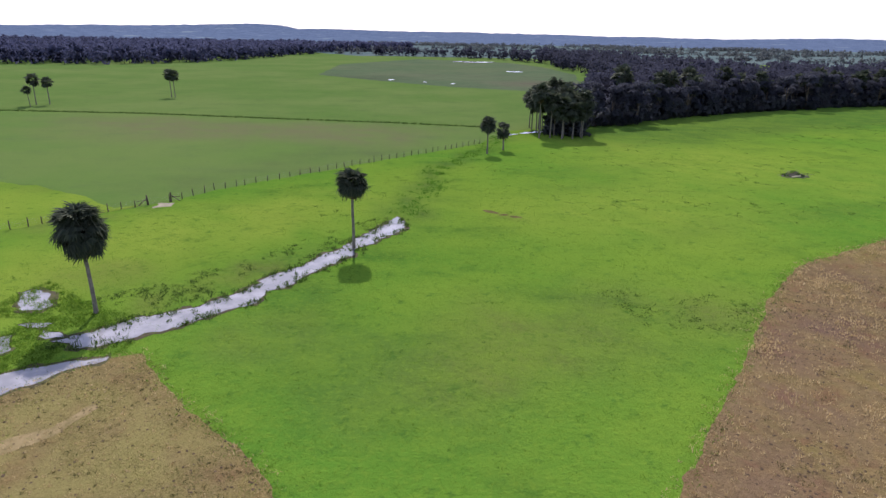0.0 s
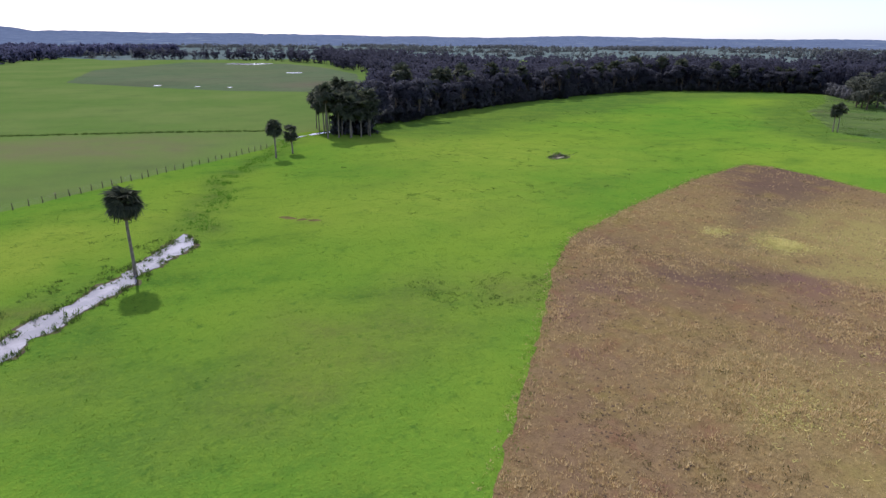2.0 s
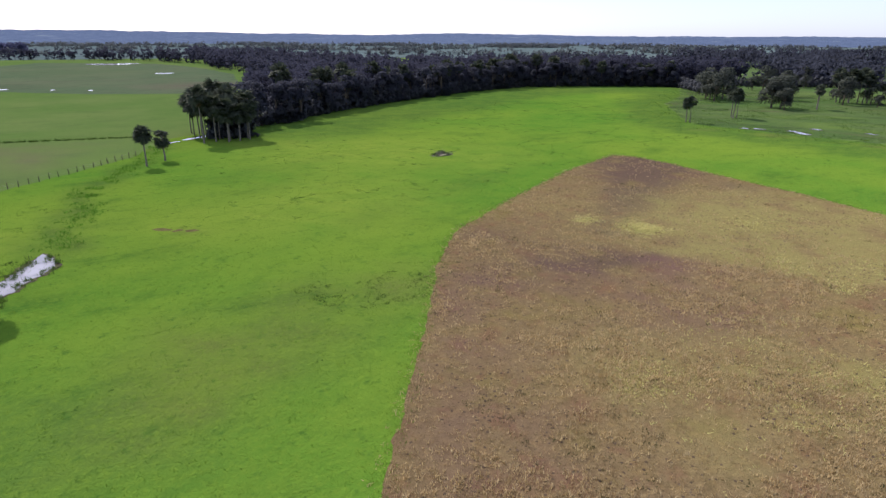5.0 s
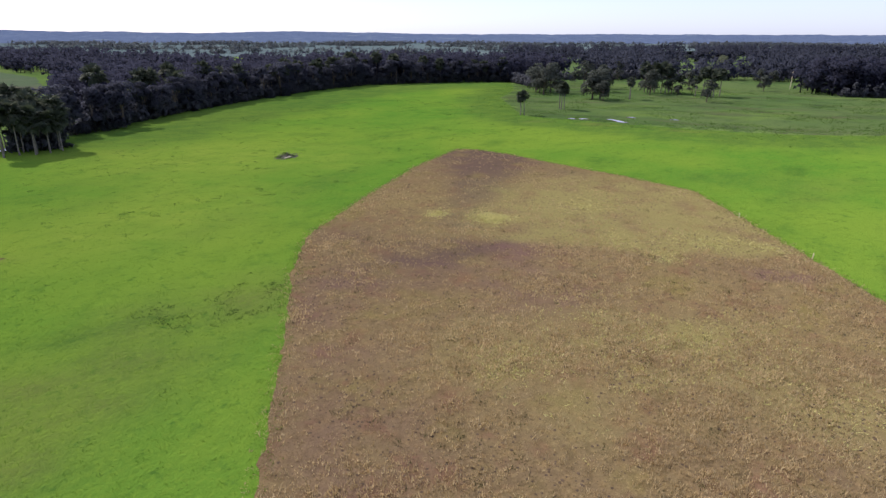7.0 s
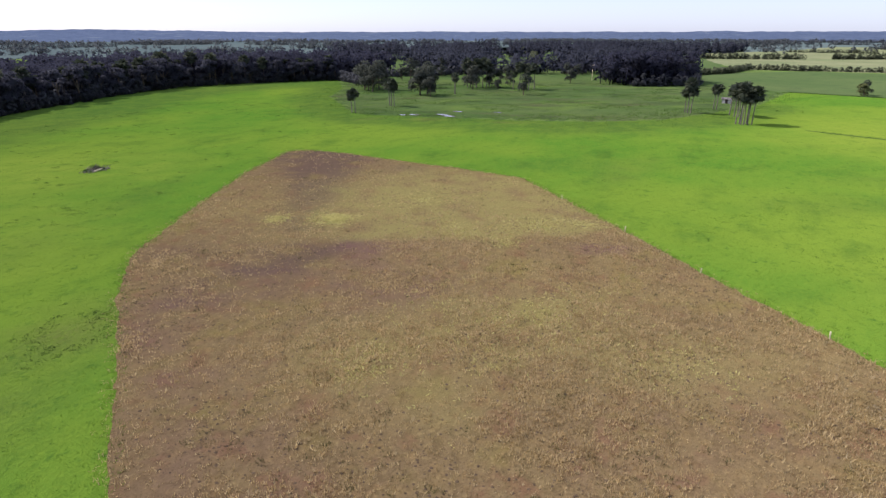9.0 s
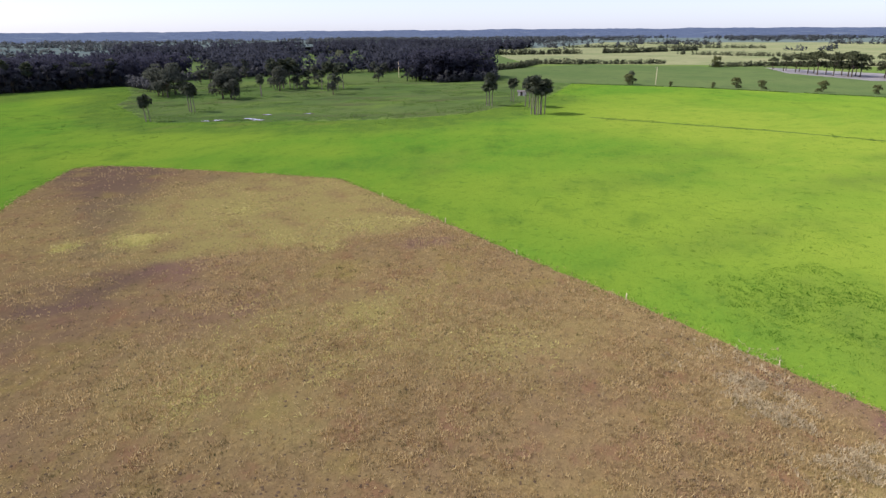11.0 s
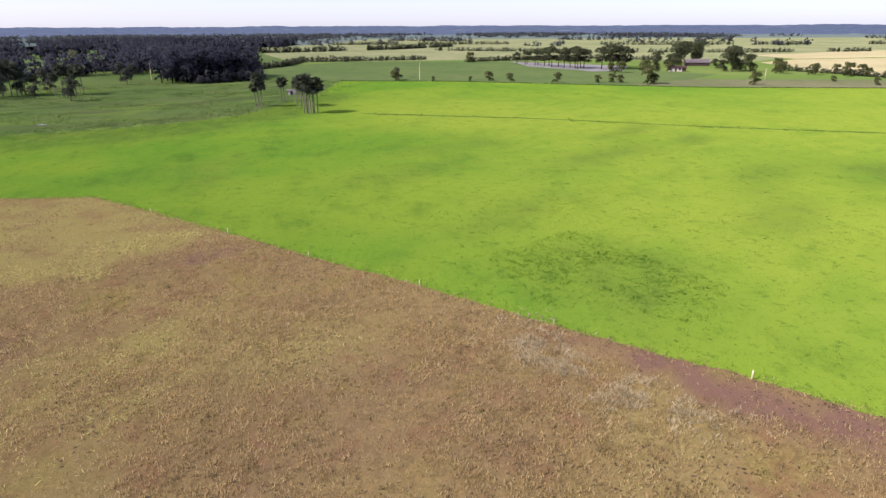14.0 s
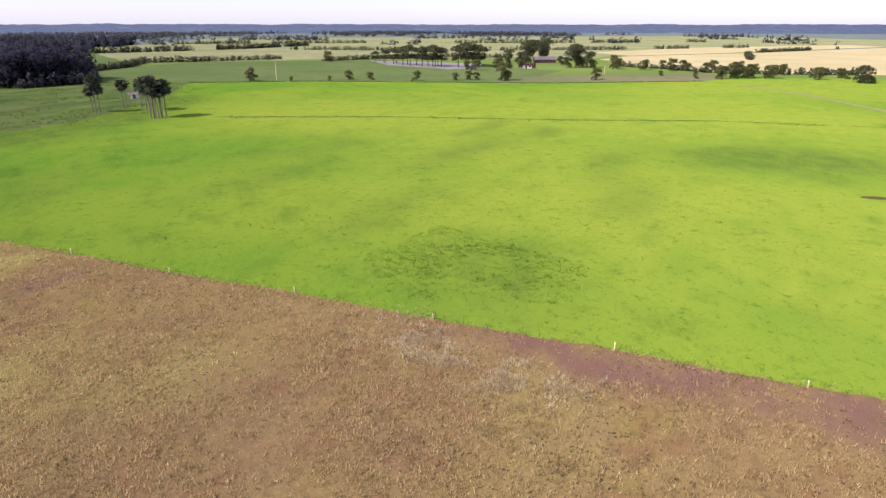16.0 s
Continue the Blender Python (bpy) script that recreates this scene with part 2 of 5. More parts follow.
def water_material():
    n = Nodes("still_water")
    c = n.mix(n.step(n.noise(0.25, 4), 0.4, 0.65), (0.170, 0.168, 0.190), (0.250, 0.245, 0.275))
    n.bsdf.inputs["IOR"].default_value = 1.33
    return n.done(c, 0.12, n.noise(1.6, 3, 0.6), 0.12, 0.1, 0.5)


WATER = water_material()
TRACK_EARTH = plain_material("worn_track", (0.150, 0.190, 0.060), (0.230, 0.220, 0.130), 0.25, 0.95, shine=0.0)
GREY_MUD = plain_material("grey_drying_mud", (0.150, 0.145, 0.160), (0.230, 0.220, 0.235), 0.12, 0.7, 0.3)


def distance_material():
    """Far wooded country with pale clearings; blue haze is put into colour and glow."""
    n = Nodes("hazed_far_country")
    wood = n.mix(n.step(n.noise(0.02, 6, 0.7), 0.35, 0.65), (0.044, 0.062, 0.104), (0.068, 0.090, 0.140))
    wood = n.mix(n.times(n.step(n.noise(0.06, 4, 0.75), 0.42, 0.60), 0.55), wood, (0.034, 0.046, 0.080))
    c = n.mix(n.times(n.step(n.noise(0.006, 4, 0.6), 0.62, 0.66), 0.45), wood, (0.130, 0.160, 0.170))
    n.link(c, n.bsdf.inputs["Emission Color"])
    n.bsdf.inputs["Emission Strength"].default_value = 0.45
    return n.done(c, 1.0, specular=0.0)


HAZED_COUNTRY = distance_material()


# ---- mesh tools ----
def mesh_of(name, verts, faces, *materials):
    """A mesh from an array of corners and an array of faces of one size."""
    verts, faces = np.asarray(verts, np.float32), np.asarray(faces, np.int32)
    me = bpy.data.meshes.new(name)
    count, size = faces.shape
    me.vertices.add(len(verts))
    me.vertices.foreach_set("co", verts.ravel())
    me.loops.add(count * size)
    me.loops.foreach_set("vertex_index", faces.ravel())
    me.polygons.add(count)
    me.polygons.foreach_set("loop_start", np.arange(0, count * size, size, dtype=np.int32))
    me.update(calc_edges=True)
    for m in materials:
        me.materials.append(m)
    return me


def rounded(me, normals):
    """Shade the faces by the form that they stand for."""
    me.polygons.foreach_set("use_smooth", np.ones(len(me.polygons), bool))
    me.normals_split_custom_set_from_vertices(normals.astype(np.float32))
    return me


def part(name, source, material, parent, label=""):
    """One mesh object under a thing or a part, from a bmesh or a mesh."""
    if isinstance(source, bmesh.types.BMesh):
        me = bpy.data.meshes.new(name)
        source.to_mesh(me)
        source.free()
        me.materials.append(material)
    else:
        me = source
    ob = new(name, me)
    ob.parent = parent
    return tagged(ob, label)


def box(bm, x, y, z, sx, sy, sz, turn=0.0, bevel=0.0):
    """A box with its middle at x, y and its foot at z."""
    made = bmesh.ops.create_cube(bm, size=1.0, matrix=pose(x, y, z + sz / 2, 0, 0, turn) @ Matrix.Diagonal((sx, sy, sz, 1)))
    if bevel:
        edges = {e for v in made["verts"] for e in v.link_edges}
        bmesh.ops.bevel(bm, geom=list(edges), offset=bevel, segments=1, affect="EDGES")
    return bm


def tube(path, radii, sides=8):
    """Corners and quads of a tapered tube along a path."""
    path, rings = [Vector(p) for p in path], []
    for i, p in enumerate(path):
        along = (path[min(i + 1, len(path) - 1)] - path[max(i - 1, 0)]).normalized()
        side = along.orthogonal().normalized()
        other = along.cross(side)
        rings.append([p + (side * math.cos(a) + other * math.sin(a)) * radii[i] for a in np.linspace(0, math.tau, sides, endpoint=False)])
    verts = [v for ring in rings for v in ring]
    faces = [(i * sides + j, i * sides + (j + 1) % sides, (i + 1) * sides + (j + 1) % sides, (i + 1) * sides + j)
             for i in range(len(path) - 1) for j in range(sides)]
    top = (len(path) - 1) * sides
    faces += [(top + j, top + j + 1, top + (j + 2) % sides, top) for j in range(1, sides - 2, 2)]
    return np.array([tuple(v) for v in verts]), np.array(faces)


def joined(pieces):
    """Several (corners, faces) in one."""
    verts, faces, base = [], [], 0
    for v, f in pieces:
        verts.append(v)
        faces.append(f + base)
        base += len(v)
    return np.concatenate(verts), np.concatenate(faces)


def inside(points, outline):
    """Which points lie in the outline."""
    x, y = points[:, 0], points[:, 1]
    res = np.zeros(len(points), bool)
    for (ax, ay), (bx, by) in zip(outline, list(outline[1:]) + [outline[0]]):
        cross = (ay > y) != (by > y)
        res ^= cross & (x < (bx - ax) * (y - ay) / ((by - ay) or 1e-9) + ax)
    return res


def along(line, spacing, closed=False):
    """Points along a line at about that spacing."""
    line = list(line) + ([line[0]] if closed else [])
    res = []
    for (ax, ay), (bx, by) in zip(line, line[1:]):
        n = max(1, round(math.hypot(bx - ax, by - ay) / spacing))
        res += [(ax + (bx - ax) * i / n, ay + (by - ay) * i / n) for i in range(n)]
    return res if closed else res + [line[-1]]


def ragged(outline, spacing, amount):
    """The closed outline with an uneven edge."""
    res = []
    for x, y in along(outline, spacing, True):
        dx = noise.noise((x * 0.35, y * 0.35, 3.1)) + 0.5 * noise.noise((x * 1.1, y * 1.1, 7.7))
        dy = noise.noise((x * 0.35, y * 0.35, 13.1)) + 0.5 * noise.noise((x * 1.1, y * 1.1, 17.7))
        res.append((x + dx * amount, y + dy * amount))
    return res


def sheet(name, outline, z, material, label, category, spacing=4.0, amount=0.6, grid=0.0, kind="structure"):
    """A flat piece of ground with an uneven edge, and with inner corners at the grid's spacing."""
    edge = ragged(outline, spacing, amount)
    pts = list(edge)
    if grid:
        lo, hi = np.min(edge, 0), np.max(edge, 0)
        gx, gy = np.meshgrid(np.arange(lo[0], hi[0], grid), np.arange(lo[1], hi[1], grid))
        cells = np.stack([gx.ravel(), gy.ravel()], 1)
        pts += [tuple(p) for p in cells[inside(cells, edge)]]
    n = len(edge)
    got = geometry.delaunay_2d_cdt([Vector(p) for p in pts], [(i, (i + 1) % n) for i in range(n)], [], 0, 1e-4)
    verts = np.array([(v.x, v.y, z) for v in got[0]])
    faces = np.array([f for f in got[2]])
    keep = inside(verts[faces].mean(1)[:, :2], edge)
    faces = faces[keep]
    a, b, c = (verts[faces[:, i]] for i in range(3))
    flip = ((b - a)[:, 0] * (c - a)[:, 1] - (b - a)[:, 1] * (c - a)[:, 0]) < 0
    faces[flip] = faces[flip][:, ::-1]
    ob = new(name, mesh_of(name, verts, faces, material))
    return tagged(ob, label, category, kind=kind)


def scatter(count, outline, rng, weight=None):
    """Random places in an outline; weight gives each place's chance."""
    lo, hi = np.min(outline, 0), np.max(outline, 0)
    p = rng.uniform(lo, hi, (count * 5, 2))
    p = p[inside(p, outline)]
    if weight is not None:
        p = p[rng.random(len(p)) < weight(p)]
    return p[:count]


def drifts(p, scale, seed):
    """Smooth random values about 0 at places."""
    return np.array([noise.fractal((x * scale, y * scale, seed), 1.0, 2.0, 3) for x, y in p])


def blades(places, rng, per, height, spread, width, z=0.0, lean=0.5):
    """Tufts: at each place some upright thin triangles that lean outwards."""
    n = len(places)
    p = np.repeat(places, per, 0) + rng.normal(0, spread, (n * per, 2))
    h = np.repeat(height, per) * rng.uniform(0.5, 1.15, n * per)
    a = rng.uniform(0, math.tau, n * per)
    side = np.stack([np.cos(a), np.sin(a)], 1) * (width * rng.uniform(0.6, 1.4, n * per))[:, None]
    tip = p + rng.normal(0, 1, (n * per, 2)) * (h * lean)[:, None]
    v = np.empty((n * per, 3, 3))
    v[:, 0, :2], v[:, 1, :2], v[:, 2, :2] = p - side, p + side, tip
    v[:, :2, 2], v[:, 2, 2] = z, z + h
    return v.reshape(-1, 3), np.arange(n * per * 3).reshape(-1, 3)


# ---- ground ----
def ground():
    """One level sheet that reaches the horizon."""
    turns = np.linspace(0, math.tau, 181)[:-1]
    rings = np.concatenate([[8], np.geomspace(20, 4900, 60)])
    verts = np.concatenate([[(0, 0, 0)], [(r * math.sin(a), r * math.cos(a), 0.0) for r in rings for a in turns]])
    n = len(turns)
    quads = [(1 + i * n + j, 1 + (i + 1) * n + j, 1 + (i + 1) * n + (j + 1) % n, 1 + i * n + (j + 1) % n)
             for i in range(len(rings) - 1) for j in range(n)]
    quads += [(0, 1 + j, 1 + (j + 1) % n, 1 + (j + 2) % n) for j in range(0, n, 2)]
    verts[:, 2] = 0.0
    me = mesh_of("ground", verts, np.array(quads)[:, ::-1], MEADOW)
    tagged(new("ground", me), "level green meadow of mixed grazed grass", "ground", kind="structure")


ground()


def distant_hills():
    """Low wooded country that closes the horizon; a longer ridge stands to the north-west."""
    headings = np.radians(np.arange(-70, 170.1, 0.2))
    rise = np.interp(np.degrees(headings), [-70, -36, -28, -22, -16.5, -14.6, -13.2, -4, 0, 10, 18, 24, 28, 31, 37, 45, 60, 90, 113, 150, 170],
                     [0.2, 0.25, 0.4, 0.55, 0.75, 0.66, 0.38, 0.36, 0.36, 0.24, 0.14, 0.08, 0.2, 0.28, 0.18, 0.08, 0.1, 0.1, 0.08, 0.0, 0.0])
    radii = np.array([2600, 2850, 3100, 3350, 3600, 3850, 4100, 4300, 4450])
    verts = []
    for a, e in zip(headings, rise):
        for k, r in enumerate(radii):
            s = (k / (len(radii) - 1)) ** 1.5
            z = -1 + s * (33 + r * math.tan(radians(e)))
            x, y = r * math.sin(a), r * math.cos(a)
            z += 5.0 * s * noise.fractal((x * 0.004, y * 0.004, 2.2), 1.0, 2.0, 5) + 3.0 * s * noise.noise((x * 0.03, y * 0.03, 6.6))
            verts.append((x, y, z))
    m = len(radii)
    quads = [(i * m + j, i * m + j + 1, (i + 1) * m + j + 1, (i + 1) * m + j) for i in range(len(headings) - 1) for j in range(m - 1)]
    me = mesh_of("distant_hills", verts, np.array(quads)[:, ::-1], HAZED_COUNTRY)
    tagged(new("backdrop", me), "low wooded hills and clearings on the horizon, in painted blue haze", "hills", kind="structure")


distant_hills()

FIELD = [(4, 18), (16, 32.5), (26.3, 47.2), (33.3, 56.7), (42.2, 70), (47.5, 76.5), (51.1, 80.8), (55.5, 84.4), (79, 98), (103.5, 111), (124, 119),
         (130, 121), (133.5, 116), (134.5, 105), (133, 87), (132.5, 68), (130, 49.5), (117, 35.5), (101.5, 19.3), (87.8, 5.4), (74, -9.5),
         (60, -23.2), (46, -38.5), (33, -51), (28.3, -56.5), (10, -76), (-30, -80), (-80, -20), (-62, 30), (-40.6, 46), (-34.5, 52.7),
         (-31, 54), (-25.7, 47.7), (-18.6, 41.3), (-14.7, 38), (-12.2, 34.3)]
FENCE = [(-110, 55), (-73.6, 92), (-68.6, 96.9), (-61.6, 104.8), (-56.7, 110), (-53.6, 112.2), (-48.4, 122.1), (-41.8, 129), (-31.9, 139.7),
         (-23.4, 149.2), (-13, 160.1), (-3.5, 169.9), (10.8, 185.3)]
WOOD_EDGE = [(46, 222), (55, 226), (68, 230), (80, 245), (112, 267), (152, 289), (203, 314), (258, 328), (296, 315), (334, 294), (352, 279)]
PASTURE = FENCE + [(22, 212), (44, 226)] + WOOD_EDGE[1:] + [(300, 235), (257, 210), (215, 165), (206, 153), (213, 121), (220, 90), (231, 61), (250, 38),
                   (316, 9), (402.8, -4.3), (384, -73), (359, -120), (335, -163), (313, -215), (288, -297), (300, -335), (262, -400), (200, -430), (80, -330),
                   (-60, -200), (-160, -60)]
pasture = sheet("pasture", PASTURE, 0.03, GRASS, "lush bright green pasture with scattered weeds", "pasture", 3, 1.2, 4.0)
grazed = sheet("grazed_pasture", [(-190, 246), (-122, 243), (-62, 234), (-18, 228), (12, 221), (11, 188)] + FENCE[-2:7:-1] + [(-53.6, 113), (-58, 111), (-62, 107),
      (-72, 115), (-87, 123), (-99, 127), (-140, 125), (-230, 180)], 0.02, GRAZED, "dull grazed pasture with brownish dry drifts", "pasture", 6, 0.8, 6.0)
marsh = sheet("boggy_meadow", [(-104, 503), (-43, 443), (4, 402), (50, 383), (92, 420), (118, 560), (108, 700), (80, 805), (-39, 884), (-117, 690)], 0.02, MARSH,
      "dark boggy meadow with shallow pools", "meadow", 12, 2.0, 20.0)
bog = sheet("boggy_clearing", [(300, 234), (257, 209), (215, 164), (207, 153), (214, 121), (221, 90), (232, 61), (251, 38), (316, 10), (402, -3), (430, 40), (520, 66),
      (570, 150), (540, 240), (400, 266), (352, 278)], 0.02, BOG, "swampy dark green clearing between palms", "meadow", 3, 9.0, 4.5)
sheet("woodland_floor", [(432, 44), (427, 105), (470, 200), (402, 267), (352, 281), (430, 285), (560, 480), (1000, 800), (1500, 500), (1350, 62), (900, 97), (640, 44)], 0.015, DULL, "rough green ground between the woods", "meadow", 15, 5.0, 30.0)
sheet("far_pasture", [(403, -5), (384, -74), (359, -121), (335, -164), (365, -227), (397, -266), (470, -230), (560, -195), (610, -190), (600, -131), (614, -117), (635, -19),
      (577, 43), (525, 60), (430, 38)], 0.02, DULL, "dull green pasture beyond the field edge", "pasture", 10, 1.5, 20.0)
sheet("pale_pasture", [(640, 0), (640, -76), (620, -200), (640, -243), (545, -330), (535, -395), (575, -460), (575, -640), (630, -1012), (700, -1500), (1500, -1500), (1800, -100), (1340, 10),
      (1100, 130), (880, 94), (640, 42)], 0.02, FALLOW, "pale yellow-green open pastures far off", "pasture", 25, 5.0, 60.0)
sheet("hazed_distant_pasture", [(r * math.sin(radians(a)), r * math.cos(radians(a))) for r, a in [(990, d) for d in range(-8, 60, 4)] + [(1150, d) for d in range(60, 100, 4)] + [(1000, d) for d in range(100, 150, 4)] + [(2750, d) for d in range(150, -30, -4)] + [(1250, -14)]], 0.015, HAZED_DISTANT, "far pastures before the horizon, paled with painted haze", "pasture", 30, 8.0, 80.0)
sheet("ripe_field", [(520, -390), (420, -362), (347, -360), (307, -400), (269, -450), (200, -700), (380, -1000), (613, -1010), (560, -640), (560, -460)], 0.02, TAN,
      "ripe pale tan crop field", "field", 15, 2.0, 30.0)
sheet("ripe_field", [(566, -466), (650, -480), (730, -700), (720, -1060), (632, -1018), (578, -640)], 0.025, TAN, "ripe pale tan crop field behind a hedge", "field", 15, 2.0, 30.0)
sheet("farmyard", [(366, -227), (335, -344), (300, -330), (289, -298), (313, -216), (335, -165)], 0.025, YARD, "trodden dull yard grass before the farm", "yard", 2, 4.0, 12.0)

fence_pasture = sheet("fence_pasture", [(-99, 127), (-87, 123), (-72, 115), (-62, 107), (-58, 110), (-61.6, 104.9), (-68.6, 97), (-73.6, 92.1), (-110, 55.2), (-170, 80)], 0.035, GRASS, "bright yellow-green grass beyond the fence", "pasture", 3, 1.0, 4.0)
stubble_field = sheet("mown_field", FIELD, 0.06, STUBBLE, "mown dry brown field with straw litter and stubble", "field", 0.8, 0.55, 1.6)


def held_drifts(ob, kinds, wobble=7.0, uneven=0.8, strip=None):
    """Broad uneven patches: for each of three kinds, spots (x, y, length, width, turn, amount)."""
    co = np.empty(len(ob.data.vertices) * 3, np.float32)
    ob.data.vertices.foreach_get("co", co)
    p = co.reshape(-1, 3)[:, :2].astype(float)
    q = p + np.stack([drifts(p, 0.06, 4.4), drifts(p, 0.06, 9.9)], 1) * wobble
    fine = drifts(p, 0.25, 1.5)
    values = np.ones((len(p), 4), np.float32)
    for k, spots in enumerate(kinds):
        total = np.zeros(len(p))
        for x, y, rx, ry, turn, amount in spots:
            d = q - (x, y)
            c, s = math.cos(turn), math.sin(turn)
            u, w = d[:, 0] * c + d[:, 1] * s, -d[:, 0] * s + d[:, 1] * c
            total += amount * np.exp(-((u / rx) ** 2 + (w / ry) ** 2) ** 1.5)
        if strip and k == 1:  # a part left longer, up to a mowing line
            (ax, ay), (bx, by), (mx, my, rx, ry), amount = strip
            far = ((p[:, 0] - ax) * (by - ay) - (p[:, 1] - ay) * (bx - ax)) / math.hypot(bx - ax, by - ay) + drifts(p, 0.15, 2.7) * 1.2
            total += amount / (1 + np.exp(-far / 0.5)) * np.exp(-(((q[:, 0] - mx) / rx) ** 2 + ((q[:, 1] - my) / ry) ** 2) ** 2)
        values[:, k] = np.clip(total * (1 + fine * uneven), 0, 1)
    ob.data.color_attributes.new("drift", "FLOAT_COLOR", "POINT").data.foreach_set("color", values.ravel())


STRIP = ((101, 19), (74, 57), (104, 50, 33, 33), 1.0)
DARK_RUN = [(126, 114, 12, 7, 0, 0.9), (128, 101, 9, 10, 0, 0.8), (115, 99, 12, 10, 0.7, 0.9), (105, 88, 11, 7, 0.8, 0.9), (95, 82, 10, 5, 0.8, 0.9), (86, 76, 9, 4.5, 0.7, 0.9),
            (78, 71, 6, 4, 0.8, 0.9), (70, 60, 9, 5, -0.7, 0.6), (62, 60, 9, 7, -0.5, 0.5), (54, 59, 9, 8, -0.4, 0.45), (60, 74, 10, 5, -0.8, 0.35), (46, 62, 7, 5, 0, 0.35)]
held_drifts(stubble_field, (
    DARK_RUN + [(22, -52, 6, 4, 0, 0.5), (125, 80, 6, 6, 0, 0.35)],
    [(83, 67.5, 3.4, 3.4, 0, 1.1), (78, 76.7, 3.0, 2.4, 0, 0.9), (101.5, 60, 8, 6, 0, 0.5), (97.5, 34, 6, 3.4, -1.0, 0.8), (102, 25.5, 6, 2.2, -1.0, 0.7), (86, 35, 5, 3, 0, 0.5), (45, 32, 7, 4, 0, 0.6), (47, 39, 7, 5, 0, 0.4), (57, 22, 10, 6, -0.5, 0.5), (60, 10, 8, 6, -0.6, 0.45), (62, 1, 9, 6, -0.8, 0.45), (59, 31, 8, 5, -0.5, 0.45), (67, 19, 9, 6, -0.8, 0.45), (42, 22, 6, 4, 0, 0.35), (38, -24, 10, 5, -0.8, 0.6), (-30, 40, 22, 16, 0.5, 0.8)],
    [(51, -29.5, 9, 2.6, 0.8, 1.1), (42, -38, 11, 3.0, 0.82, 1.1), (31, -48, 13, 4.4, 0.82, 0.9), (92, 20.5, 5, 3, -1.0, 0.7), (78, 46, 6, 3, -1.0, 0.4), (72.5, 54, 6, 4, -0.9, 0.5), (26, 30, 12, 8, 0, 0.25), (46, -6, 26, 24, 0, 0.14), (60, 40, 14, 8, 0, 0.25), (41, 62, 10, 6, 0.6, 0.28), (34, 50, 9, 8, 0.6, 0.28), (27, 42, 9, 7, 0.6, 0.2), (51, 57, 9, 5, -0.5, 0.3), (58, 42, 9, 5, -0.6, 0.25), (66, 49, 7, 5, 0, 0.3), (40, 4, 9, 6, 0, 0.2)]), 2.5, 1.2, STRIP)
held_drifts(grazed, ([(-65, 203, 62, 20, 0.1, 1.0), (-115, 222, 40, 14, 0, 0.6), (-30, 185, 20, 14, 0, 0.5)], [(-100, 150, 50, 25, 0, 0.6)], [(-40, 150, 40, 8, 0.8, 0.3)]), 10.0)
bog_rng = np.random.default_rng(51)
held_drifts(bog, [[(bog_rng.uniform(205, 420), bog_rng.uniform(20, 250), bog_rng.uniform(7, 26), bog_rng.uniform(1.6, 4.5), bog_rng.normal(2.0, 0.35), bog_rng.uniform(0.5, 1.0)) for _ in range(count)] for count in (70, 60, 30)], 5.0, 0.8)
held_drifts(marsh, ([(70, 440, 45, 30, 0.3, 0.8), (20, 520, 60, 16, 0, 0.3)], [(0, 650, 60, 80, 0, 0.4)], [(-60, 480, 40, 30, 0, 0.5)]), 12.0)
held_drifts(fence_pasture, ([(-100, 122, 30, 5, 0, 0.5)], [(-95, 100, 60, 40, 0, 0.9)], [(-64, 104, 12, 3, 0.8, 0.6)]))
